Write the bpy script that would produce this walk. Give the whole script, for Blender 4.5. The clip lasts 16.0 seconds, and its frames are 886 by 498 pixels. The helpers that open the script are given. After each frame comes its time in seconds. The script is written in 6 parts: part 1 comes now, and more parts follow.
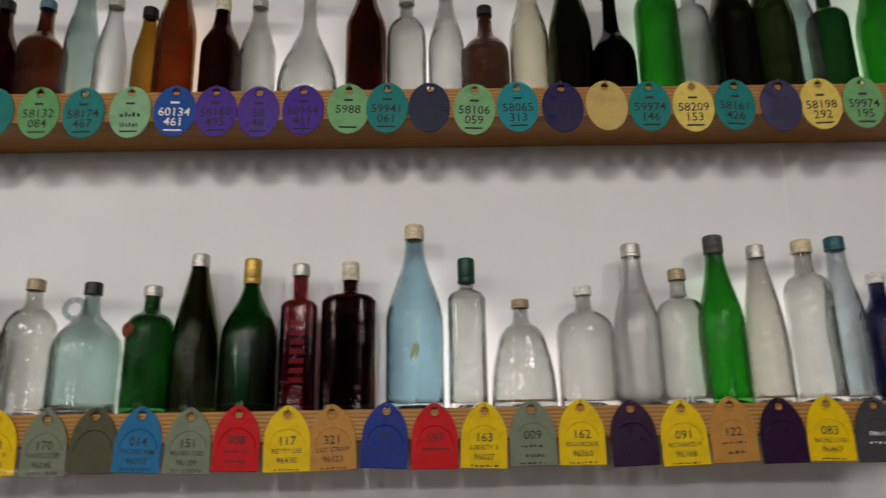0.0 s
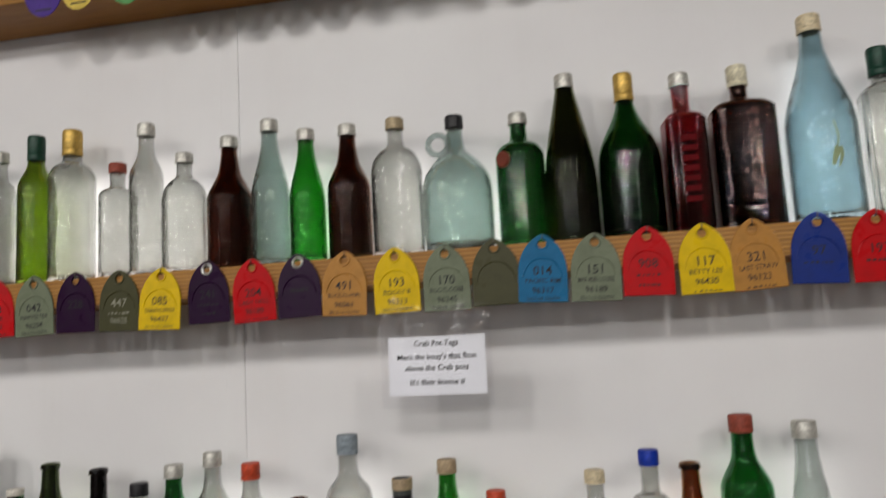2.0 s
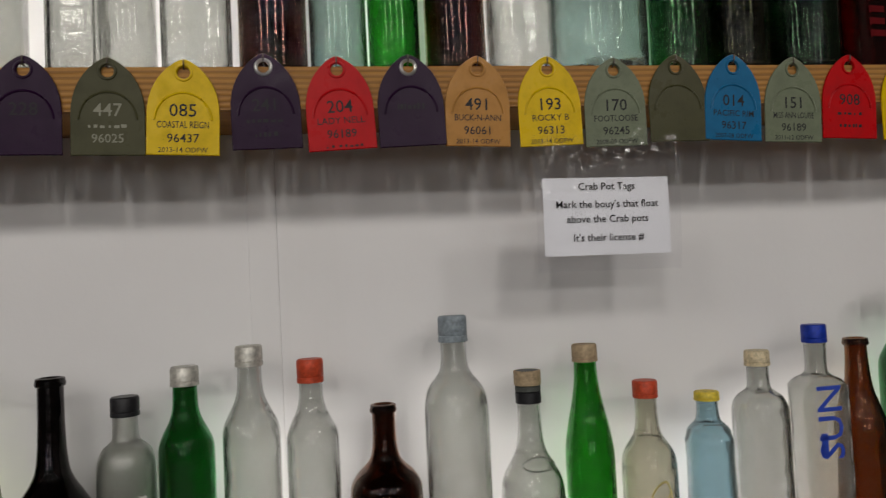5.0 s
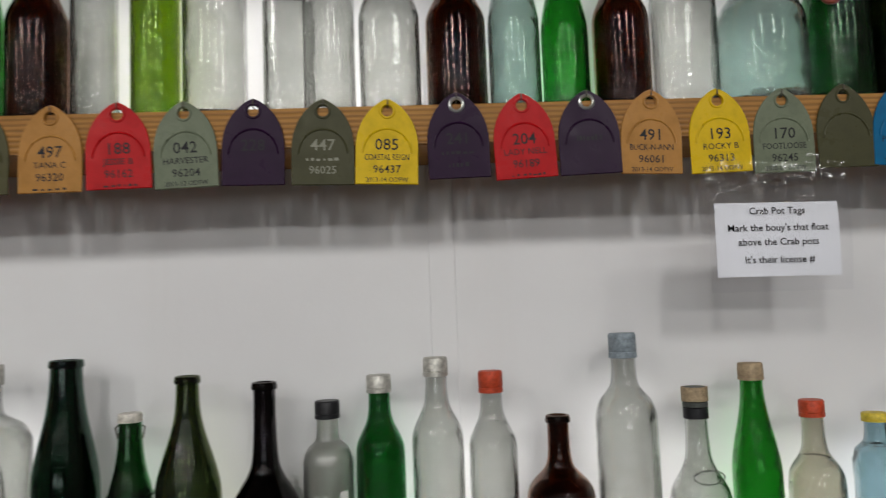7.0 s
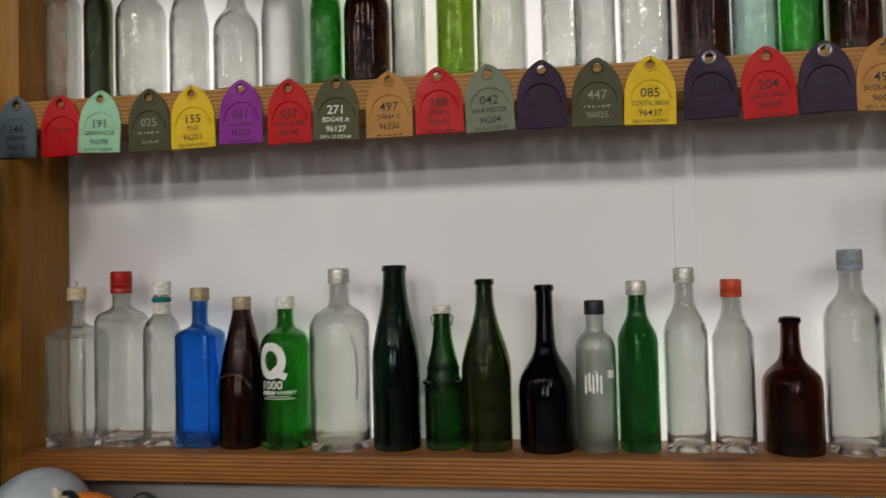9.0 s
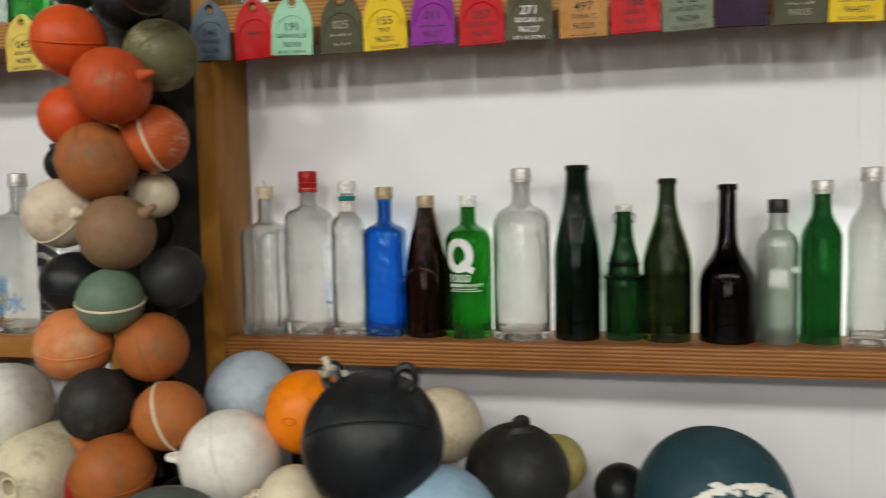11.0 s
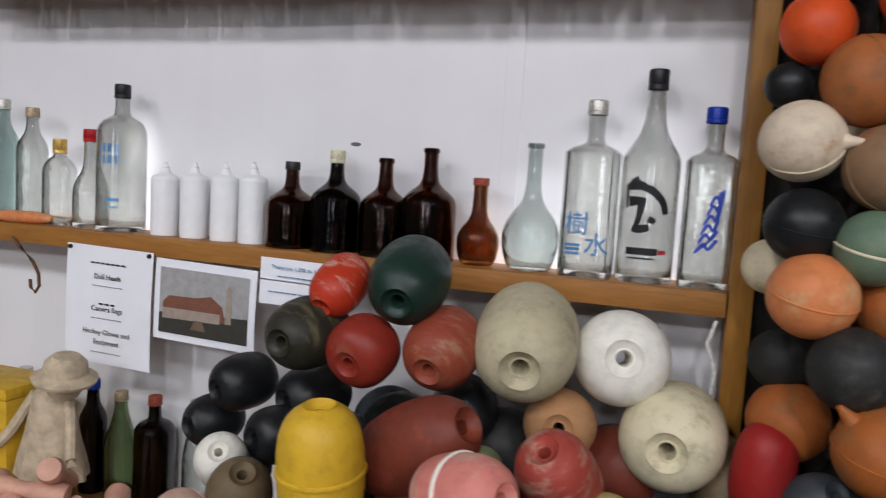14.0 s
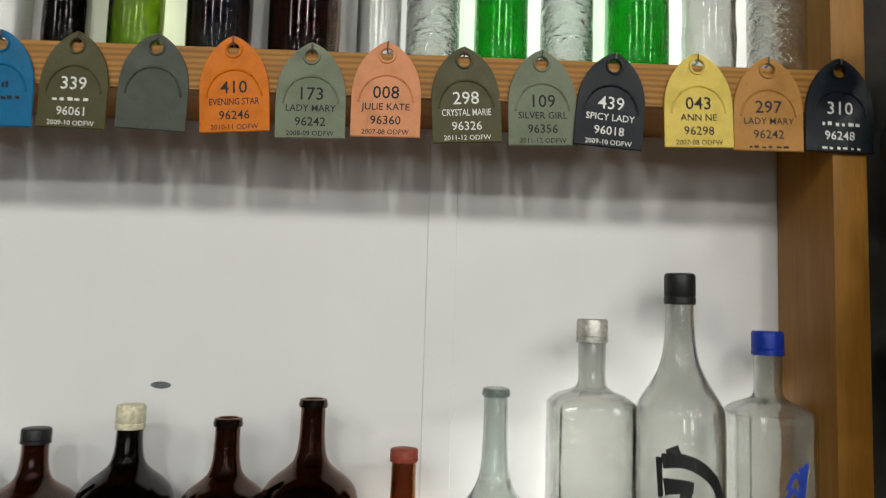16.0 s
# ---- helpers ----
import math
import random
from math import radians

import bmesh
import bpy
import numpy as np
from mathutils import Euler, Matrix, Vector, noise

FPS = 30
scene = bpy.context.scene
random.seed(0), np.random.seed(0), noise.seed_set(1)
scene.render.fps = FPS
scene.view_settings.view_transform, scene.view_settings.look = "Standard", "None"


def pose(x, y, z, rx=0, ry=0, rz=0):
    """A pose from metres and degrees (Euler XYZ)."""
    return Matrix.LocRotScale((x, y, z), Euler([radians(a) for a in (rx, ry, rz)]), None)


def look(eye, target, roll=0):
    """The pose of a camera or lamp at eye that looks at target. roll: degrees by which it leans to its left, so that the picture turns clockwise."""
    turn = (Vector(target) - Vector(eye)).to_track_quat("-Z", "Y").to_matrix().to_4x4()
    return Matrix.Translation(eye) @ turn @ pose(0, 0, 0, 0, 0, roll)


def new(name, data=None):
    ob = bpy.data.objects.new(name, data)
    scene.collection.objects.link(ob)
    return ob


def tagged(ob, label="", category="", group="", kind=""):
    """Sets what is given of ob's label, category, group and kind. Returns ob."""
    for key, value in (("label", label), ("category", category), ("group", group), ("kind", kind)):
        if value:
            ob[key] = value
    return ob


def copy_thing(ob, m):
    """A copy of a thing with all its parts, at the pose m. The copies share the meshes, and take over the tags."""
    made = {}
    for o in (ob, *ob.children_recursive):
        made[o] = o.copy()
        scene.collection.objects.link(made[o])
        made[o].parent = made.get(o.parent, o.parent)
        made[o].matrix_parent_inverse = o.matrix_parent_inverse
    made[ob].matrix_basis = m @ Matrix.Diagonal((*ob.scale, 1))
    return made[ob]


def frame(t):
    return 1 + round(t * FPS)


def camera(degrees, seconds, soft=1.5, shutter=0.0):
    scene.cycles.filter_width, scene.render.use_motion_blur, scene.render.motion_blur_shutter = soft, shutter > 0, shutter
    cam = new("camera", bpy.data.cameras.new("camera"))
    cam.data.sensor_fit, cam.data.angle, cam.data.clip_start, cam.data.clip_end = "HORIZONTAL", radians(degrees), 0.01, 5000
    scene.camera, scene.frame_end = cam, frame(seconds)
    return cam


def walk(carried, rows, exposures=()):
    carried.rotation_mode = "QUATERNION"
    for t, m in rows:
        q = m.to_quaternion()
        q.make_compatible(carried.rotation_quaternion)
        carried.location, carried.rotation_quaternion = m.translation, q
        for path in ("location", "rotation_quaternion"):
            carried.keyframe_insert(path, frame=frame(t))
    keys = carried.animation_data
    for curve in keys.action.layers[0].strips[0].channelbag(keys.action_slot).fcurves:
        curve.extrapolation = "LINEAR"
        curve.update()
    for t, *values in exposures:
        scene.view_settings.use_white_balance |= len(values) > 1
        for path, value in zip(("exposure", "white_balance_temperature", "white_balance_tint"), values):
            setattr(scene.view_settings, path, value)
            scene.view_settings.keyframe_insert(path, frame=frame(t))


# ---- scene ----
cam = camera(62.1, 16.0, soft=1.1, shutter=0.5)
PATH = [
    (0, look((-0.127, 0.228, 1.655), (-0.103, 2.536, 2.315), -1.0)),
    (0.5, look((-0.179, 0.222, 1.662), (-0.317, 2.539, 2.273), -4.1)),
    (1, look((-0.294, 0.283, 1.648), (-0.646, 2.611, 2.112), -5.7)),
    (1.5, look((-0.446, 0.336, 1.625), (-0.892, 2.657, 2.044), -4.8)),
    (2, look((-0.584, 0.324, 1.587), (-0.995, 2.670, 1.889), -3.3)),
    (2.5, look((-0.719, 0.305, 1.552), (-1.022, 2.682, 1.685), -4.4)),
    (3, look((-0.833, 0.428, 1.518), (-0.906, 2.827, 1.578), -3.2)),
    (3.5, look((-0.930, 0.548, 1.532), (-0.800, 2.945, 1.587), -2.2)),
    (6, look((-1.250, 0.664, 1.458), (-0.838, 3.023, 1.607), -3.3)),
    (6.5, look((-1.276, 0.642, 1.467), (-0.947, 3.013, 1.640), -2.9)),
    (7, look((-1.277, 0.595, 1.479), (-1.170, 2.986, 1.674), -2.2)),
    (7.5, look((-1.236, 0.539, 1.457), (-1.234, 2.934, 1.614), -2.2)),
    (8, look((-1.265, 0.490, 1.445), (-1.363, 2.886, 1.557), -2.0)),
    (8.5, look((-1.376, 0.407, 1.431), (-1.652, 2.788, 1.545), -2.0)),
    (11, look((-1.696, 0.241, 1.379), (-2.189, 2.584, 1.210), -1.1)),
    (11.5, look((-1.874, 0.224, 1.389), (-2.538, 2.528, 1.283), -0.9)),
    (12, look((-2.047, 0.170, 1.373), (-2.839, 2.426, 1.156), 1.5)),
    (12.5, look((-2.255, 0.049, 1.326), (-3.053, 2.292, 1.022), 3.3)),
    (13, look((-2.408, 0.043, 1.310), (-3.170, 2.284, 0.908), 5.2)),
    (13.5, look((-2.584, 0.139, 1.311), (-3.311, 2.418, 1.110), 2.6)),
    (14, look((-2.716, 0.156, 1.281), (-3.468, 2.423, 1.054), 3.4)),
    (14.5, look((-2.844, 0.163, 1.302), (-3.368, 2.504, 1.290), -1.3)),
    (15, look((-2.942, 0.329, 1.353), (-3.142, 2.720, 1.362), -2.8)),
    (15.5, look((-3.036, 0.592, 1.410), (-3.121, 2.982, 1.614), -1.3)),
    (16, look((-3.098, 0.701, 1.443), (-3.049, 3.090, 1.664), 1.8)),
]
EXPOSURE = [(0.0, -0.25, 6900, 12), (1.0, -0.45, 6800, 10), (2.0, -0.15, 6750, 11), (2.5, -0.25, 6800, 12), (3.5, -0.8, 6900, 11), (6.0, -0.38, 6850, 11), (7.0, -0.3, 6550, 9), (7.5, -0.75, 6550, 9), (8.0, -0.3, 6650, 10), (8.5, -0.4, 6900, 12), (11.0, 0.15, 6700, 9), (12.0, 0.15, 6900, 19), (12.5, -0.05, 7000, 12), (13.0, 0.15, 6800, 15), (13.5, 0.1, 6200, 17), (14.0, 0.1, 6150, 14), (15.0, 0.1, 6300, 9), (16.0, 0.08, 6750, 3)]
walk(cam, PATH, EXPOSURE)

# ---- world and lamps ----
world = bpy.data.worlds.new("room_air")
world.use_nodes = True
world.node_tree.nodes["Background"].inputs[0].default_value = (0.9, 0.92, 1.0, 1)
world.node_tree.nodes["Background"].inputs[1].default_value = 0.05
scene.world = world

LAMPS = [(lx, ly) for ly in (-2.0, -5.2) for lx in (-5.7, -3.9, -2.1, -0.3, 1.5)]
LAMP_Z = 3.45
for lx, ly in LAMPS:
    data = bpy.data.lights.new("flood_light", "AREA")
    data.shape, data.size, data.size_y = "RECTANGLE", 0.22, 0.5
    data.energy = 29 if ly > -3 else 34
    data.color = (1.0, 0.985, 0.965)
    data.cycles.use_multiple_importance_sampling = False
    lamp = new("flood_light", data)
    lamp.matrix_world = look((lx, ly, LAMP_Z - 0.075), (lx, ly + 0.7, LAMP_Z - 1.5)) @ pose(0, 0, -0.03)

WINDOWS, WIN_Y, WIN_Z = (-3.7, -0.7), -7.4, (0.8, 2.2)
for lx in WINDOWS:
    data = bpy.data.lights.new("daylight", "AREA")
    data.shape, data.size, data.size_y = "RECTANGLE", 0.9, 1.3
    data.energy, data.color = 14, (0.93, 0.97, 1.0)
    data.cycles.use_multiple_importance_sampling = False
    new("daylight", data).matrix_world = look((lx, WIN_Y + 0.01, 1.5), (lx, 0, 1.5))


# ---- materials ----
def deep(c, k=0.4, gain=0.9):
    """The colour of a dense pigment: the same hue, purer and a little darker."""
    top = max(c) or 1.0
    return tuple(gain * v * (v / top) ** k for v in c)


def nodes_of(name):
    m = bpy.data.materials.new(name)
    m.use_nodes = True
    t = m.node_tree
    return m, t, t.nodes["Principled BSDF"]


def node(t, kind, links=(), **values):
    n = t.nodes.new(kind)
    for k, v in values.items():
        n.inputs[k.replace("_", " ")].default_value = v
    return n


def coords(t, scale=(1, 1, 1)):
    c = t.nodes.new("ShaderNodeTexCoord")
    m = t.nodes.new("ShaderNodeMapping")
    m.inputs["Scale"].default_value = scale
    t.links.new(c.outputs["Object"], m.inputs["Vector"])
    return m.outputs["Vector"]


def noise_tex(t, vec, scale, detail=4.0, rough=0.6):
    n = t.nodes.new("ShaderNodeTexNoise")
    n.inputs["Scale"].default_value, n.inputs["Detail"].default_value, n.inputs["Roughness"].default_value = scale, detail, rough
    t.links.new(vec, n.inputs["Vector"])
    return n.outputs["Fac"]


def ramp(t, fac, stops):
    r = t.nodes.new("ShaderNodeValToRGB")
    e = r.color_ramp.elements
    while len(e) < len(stops):
        e.new(0.5)
    for el, (p, c) in zip(e, stops):
        el.position, el.color = p, (*c, 1)
    t.links.new(fac, r.inputs[0])
    return r.outputs[0]


def mix_col(t, fac, a, b, mode="MIX"):
    m = t.nodes.new("ShaderNodeMix")
    m.data_type, m.blend_type = "RGBA", mode
    for sock, v in ((m.inputs[0], fac), (m.inputs[6], a), (m.inputs[7], b)):
        if isinstance(v, (int, float)):
            sock.default_value = v
        elif isinstance(v, tuple):
            sock.default_value = (*v, 1)
        else:
            t.links.new(v, sock)
    return m.outputs[2]


def bump(t, p, height, strength, dist=0.002):
    b = t.nodes.new("ShaderNodeBump")
    b.inputs["Strength"].default_value, b.inputs["Distance"].default_value = strength, dist
    t.links.new(height, b.inputs["Height"])
    t.links.new(b.outputs[0], p.inputs["Normal"])


def paint_wall():
    m, t, p = nodes_of("white_wall_paint")
    v = coords(t)
    big, small = noise_tex(t, v, 1.7), noise_tex(t, v, 60, 3)
    drips = noise_tex(t, coords(t, (9, 9, 0.7)), 1.0, 5)
    c = ramp(t, big, ((0.3, (0.72, 0.71, 0.72)), (0.7, (0.79, 0.79, 0.80))))
    c = mix_col(t, ramp(t, drips, ((0.55, (0, 0, 0)), (0.8, (0.25, 0.25, 0.25)))), c, (0.66, 0.65, 0.63))
    t.links.new(c, p.inputs["Base Color"])
    p.inputs["Roughness"].default_value = 0.55
    bump(t, p, small, 0.25, 0.001)
    return m


def wood(name, dark, light, along="x", shine=0.45, ribs=False):
    m, t, p = nodes_of(name)
    sc = (0.9, 9, 9) if along == "x" else (9, 9, 0.9)
    v = coords(t, sc)
    g1, g2 = noise_tex(t, v, 2.2, 6, 0.65), noise_tex(t, v, 14, 4)
    c = ramp(t, g1, ((0.25, dark), (0.75, light)))
    c = mix_col(t, ramp(t, g2, ((0.45, (0, 0, 0)), (0.75, (0.45, 0.45, 0.45)))), c, tuple(0.55 * k for k in dark))
    knots = t.nodes.new("ShaderNodeTexVoronoi")
    knots.inputs["Scale"].default_value = 1.6
    t.links.new(coords(t, (1, 3, 3) if along == "x" else (3, 3, 1)), knots.inputs["Vector"])
    c = mix_col(t, ramp(t, knots.outputs["Distance"], ((0.03, (1, 1, 1)), (0.09, (0, 0, 0)))), c, (0.10, 0.035, 0.015))
    info = t.nodes.new("ShaderNodeObjectInfo")
    c = mix_col(t, ramp(t, info.outputs["Random"], ((0, (0, 0, 0)), (1, (0.2, 0.2, 0.2)))), c, dark)
    t.links.new(c, p.inputs["Base Color"])
    p.inputs["Roughness"].default_value = shine
    p.inputs["Specular IOR Level"].default_value = 0.25
    height = g2
    if ribs:
        w = t.nodes.new("ShaderNodeTexWave")
        w.bands_direction = "Z"
        w.inputs["Scale"].default_value, w.inputs["Distortion"].default_value = 45, 1.5
        t.links.new(coords(t, (0.15, 1, 1)), w.inputs["Vector"])
        height = w.outputs["Fac"]
        c2 = mix_col(t, ramp(t, height, ((0.2, (0.5, 0.5, 0.5)), (0.6, (0, 0, 0)))), c, tuple(0.5 * k for k in dark))
        t.links.new(c2, p.inputs["Base Color"])
    bump(t, p, height, 0.5, 0.0012)
    return m


def plain(name, colour, rough=0.5, metal=0.0, var=0.12, scale=30, spec=0.35):
    m, t, p = nodes_of(name)
    n = noise_tex(t, coords(t), scale)
    lo, hi = tuple(max(0, k * (1 - var)) for k in colour), tuple(min(1, k * (1 + var)) for k in colour)
    t.links.new(ramp(t, n, ((0.3, lo), (0.7, hi))), p.inputs["Base Color"])
    p.inputs["Roughness"].default_value, p.inputs["Metallic"].default_value = rough, metal
    p.inputs["Specular IOR Level"].default_value = spec
    bump(t, p, n, 0.08, 0.0006)
    return m


def weathered(name, colour, stain, amount=0.5, rough=0.5, stripes=False, spec=0.3):
    """Old plastic: two scales of staining, scuffs and a dull uneven gloss."""
    m, t, p = nodes_of(name)
    info = t.nodes.new("ShaderNodeObjectInfo")
    shift = t.nodes.new("ShaderNodeVectorMath")
    shift.operation = "MULTIPLY_ADD"
    shift.inputs[1].default_value = (1, 1, 1)
    t.links.new(coords(t, (1, 1, 3) if stripes else (1, 1, 1)), shift.inputs[0])
    t.links.new(info.outputs["Random"], shift.inputs[2])
    v = shift.outputs[0]
    big, mid, fine = noise_tex(t, v, 15, 6, 0.7), noise_tex(t, v, 48, 5), noise_tex(t, v, 170, 2)
    a = 0.72 - 0.34 * amount
    c = mix_col(t, ramp(t, big, ((a, (0, 0, 0)), (a + 0.14, (0.85, 0.85, 0.85)))), colour, stain)
    c = mix_col(t, ramp(t, mid, ((0.46, (0, 0, 0)), (0.70, (0.38, 0.38, 0.38)))), c, tuple(0.55 * k + 0.004 for k in colour))
    c = mix_col(t, ramp(t, fine, ((0.68, (0, 0, 0)), (0.76, (0.35, 0.35, 0.35)))), c, tuple(0.4 * k for k in colour))
    p.inputs["Specular IOR Level"].default_value = spec
    t.links.new(c, p.inputs["Base Color"])
    t.links.new(ramp(t, mid, ((0.3, (rough - 0.14,) * 3), (0.7, (rough + 0.14,) * 3))), p.inputs["Roughness"])
    bump(t, p, mid, 0.3, 0.0015)
    return m


def glass(name, colour, rough=0.0, bumpy=0.0, dim=0.9, film=None):
    """Glass of a hollow, walled bottle: light crosses four faces, each taking a quarter of the tint; a glossy skin and
    a streaky pale film, part dust, part imitated reflections.
    """
    m = bpy.data.materials.new(name)
    m.use_nodes = True
    t = m.node_tree
    t.nodes.clear()
    o, g = t.nodes.new("ShaderNodeOutputMaterial"), t.nodes.new("ShaderNodeBsdfGlass")
    dirt = noise_tex(t, coords(t), 26, 5)
    # dim darkens shadowless glass further, to offset the extra light it lets through
    c = mix_col(t, 1.0, tuple(k ** 0.5 for k in colour), ramp(t, dirt, ((0.35, (dim,) * 3), (0.8, (0.95 * dim, 0.945 * dim, 0.93 * dim)))), "MULTIPLY")
    t.links.new(c, g.inputs["Color"])
    g.inputs["Roughness"].default_value = max(rough, 0.012)
    g.inputs["IOR"].default_value = 1.48
    b = t.nodes.new("ShaderNodeBump")
    b.inputs["Strength"].default_value, b.inputs["Distance"].default_value = 0.45 + 0.45 * bumpy, 0.0016 + 0.006 * bumpy
    t.links.new(noise_tex(t, coords(t, (0.7, 0.7, 1.6)), 46 if not bumpy else 75, 3), b.inputs["Height"])
    skin, fres, m1 = (t.nodes.new("ShaderNode" + k) for k in ("BsdfGlossy", "Fresnel", "MixShader"))
    skin.inputs["Roughness"].default_value = max(rough, 0.035)
    fres.inputs["IOR"].default_value = 1.5
    for n in (g, skin, fres):
        t.links.new(b.outputs[0], n.inputs["Normal"])
    for x, y in ((fres.outputs[0], m1.inputs[0]), (g.outputs[0], m1.inputs[1]), (skin.outputs[0], m1.inputs[2])):
        t.links.new(x, y)
    last = m1
    # pale streaks: some dust, but mainly bright reflections put into the colour
    film = (0.03 if min(colour) > 0.7 else 0.006) if film is None else film
    if film:
        haze, m2 = t.nodes.new("ShaderNodeBsdfDiffuse"), t.nodes.new("ShaderNodeMixShader")
        haze.inputs["Color"].default_value = (0.62, 0.62, 0.58, 1)
        streak = noise_tex(t, coords(t, (12, 12, 38)), 1.0, 5, 0.65)
        t.links.new(ramp(t, streak, ((0.42, (0.2 * film,) * 3), (0.72, (2.2 * film,) * 3))), m2.inputs[0])
        t.links.new(m1.outputs[0], m2.inputs[1])
        t.links.new(haze.outputs[0], m2.inputs[2])
        last = m2
    t.links.new(last.outputs[0], o.inputs[0])
    return m


GLASS = {
    "clear": glass("clear_glass", (0.945, 0.960, 0.940)),
    "clearwarm": glass("warm_clear_glass", (0.940, 0.930, 0.880), bumpy=0.3),
    "hammered": glass("hammered_glass", (0.93, 0.96, 0.95), bumpy=0.8),
    "milky": glass("cloudy_glass", (0.96, 0.97, 0.97), rough=0.25, dim=0.98),
    "frost": glass("frosted_glass", (0.930, 0.940, 0.915), rough=0.3, dim=0.98),
    "yellowish": glass("yellowish_glass", (0.950, 0.930, 0.820)),
    "aqua": glass("aqua_glass", (0.800, 0.950, 0.920), dim=0.84),
    "aquaclear": glass("pale_aqua_glass", (0.920, 0.980, 0.965)),
    "paleblue": glass("pale_blue_glass", (0.860, 0.940, 0.970)),
    "ltblue": glass("light_blue_glass", (0.700, 0.890, 0.960)),
    "blue": glass("blue_glass", (0.045, 0.43, 0.93), dim=0.86),
    "green": glass("green_glass", (0.109, 0.627, 0.124), dim=0.84),
    "midgreen": glass("mid_green_glass", (0.045, 0.29, 0.075), dim=0.84),
    "emerald": glass("emerald_glass", (0.035, 0.38, 0.10), dim=0.84),
    "emdark": glass("deep_emerald_glass", (0.034, 0.22, 0.055), dim=0.98, film=0),
    "dkgreen": glass("dark_green_glass", (0.026, 0.10, 0.06), dim=0.98, film=0),
    "olive": glass("olive_glass", (0.12, 0.175, 0.024), dim=0.84),
    "dkolive": glass("dark_olive_glass", (0.10, 0.115, 0.026), dim=0.98, film=0),
    "yellowgreen": glass("yellow_green_glass", (0.489, 0.667, 0.096), dim=0.84),
    "brown": glass("brown_glass", (0.155, 0.050, 0.022), dim=0.98, film=0),
    "redbrownglass": glass("red_brown_glass", (0.20, 0.064, 0.028), dim=0.98, film=0),
    "dkamber": glass("dark_amber_glass", (0.342, 0.171, 0.096), bumpy=0.9, dim=0.98),
    "amber": glass("amber_glass", (0.44, 0.16, 0.028)),
    "amber2": glass("deep_amber_glass", (0.36, 0.14, 0.045)),
    "yellowamber": glass("yellow_amber_glass", (0.777, 0.525, 0.155)),
    "red": glass("red_glass", (0.453, 0.042, 0.053), dim=0.98, film=0),
    "black": glass("black_glass", (0.037, 0.024, 0.028), dim=0.98, film=0),
    "navy": glass("navy_glass", (0.070, 0.083, 0.205), dim=0.98, film=0),
    "palegreen": glass("pale_green_glass", (0.70, 0.83, 0.56), dim=0.84),
    "whiteplastic": plain("white_plastic", (0.82, 0.83, 0.84), 0.35, var=0.04),
}
CAP = {n: plain("cap_" + n, deep(c, 0.35), min(r + 0.06, 0.6), 0.7 * me, 0.32, 170) for n, c, r, me in (
    ("silver", (0.62, 0.61, 0.57), 0.38, 0.75), ("gold", (0.62, 0.45, 0.16), 0.35, 0.7), ("goldgrey", (0.45, 0.38, 0.27), 0.45, 0.5),
    ("goldwhite", (0.70, 0.62, 0.46), 0.45, 0.2), ("red", (0.42, 0.025, 0.03), 0.35, 0.1), ("orange", (0.55, 0.12, 0.06), 0.4, 0.1),
    ("redbrown", (0.30, 0.09, 0.06), 0.5, 0.1), ("white", (0.78, 0.78, 0.74), 0.4, 0.0), ("cream", (0.72, 0.68, 0.54), 0.5, 0.0),
    ("black", (0.018, 0.018, 0.02), 0.35, 0.0), ("darkgrey", (0.07, 0.075, 0.07), 0.5, 0.0), ("grey", (0.30, 0.34, 0.37), 0.45, 0.1),
    ("tan", (0.42, 0.34, 0.24), 0.6, 0.1), ("yellow", (0.75, 0.62, 0.12), 0.4, 0.0), ("bluecap", (0.02, 0.07, 0.38), 0.35, 0.2),
    ("greenblack", (0.012, 0.05, 0.035), 0.35, 0.1), ("tealdark", (0.04, 0.12, 0.14), 0.4, 0.1), ("bluegrey", (0.14, 0.20, 0.24), 0.5, 0.0),
    ("porcelain", (0.75, 0.72, 0.66), 0.3, 0.0))}
TAG = {n: weathered("tag_" + n, deep(c, 0.55, 0.88), deep(c, 0.3, 0.55), 0.25, 0.36, spec=0.14) for n, c in (
    ("yellow", (0.80, 0.62, 0.03)), ("paleyellow", (0.80, 0.66, 0.24)), ("red", (0.56, 0.025, 0.036)), ("sage", (0.20, 0.22, 0.17)), ("purple", (0.026, 0.009, 0.030)),
    ("olive", (0.075, 0.074, 0.046)), ("olive2", (0.09, 0.086, 0.05)), ("tan", (0.50, 0.31, 0.12)), ("blue", (0.03, 0.20, 0.33)), ("navy", (0.025, 0.06, 0.22)),
    ("mint", (0.45, 0.68, 0.52)), ("magenta", (0.28, 0.05, 0.30)), ("slate", (0.14, 0.17, 0.19)), ("slate2", (0.085, 0.09, 0.08)), ("charcoal", (0.06, 0.06, 0.065)),
    ("black", (0.015, 0.018, 0.022)), ("peach", (0.75, 0.42, 0.26)), ("orange", (0.72, 0.30, 0.03)), ("green", (0.18, 0.36, 0.18)), ("green2", (0.25, 0.42, 0.24)),
    ("palegreen", (0.30, 0.46, 0.31)), ("teal", (0.016, 0.20, 0.19)), ("teal2", (0.02, 0.26, 0.28)), ("blue2", (0.025, 0.12, 0.32)), ("violet", (0.12, 0.065, 0.27)),
    ("slateviolet", (0.04, 0.043, 0.07)), ("darkviolet", (0.032, 0.026, 0.075)), ("wornyellow", (0.62, 0.50, 0.24)))}
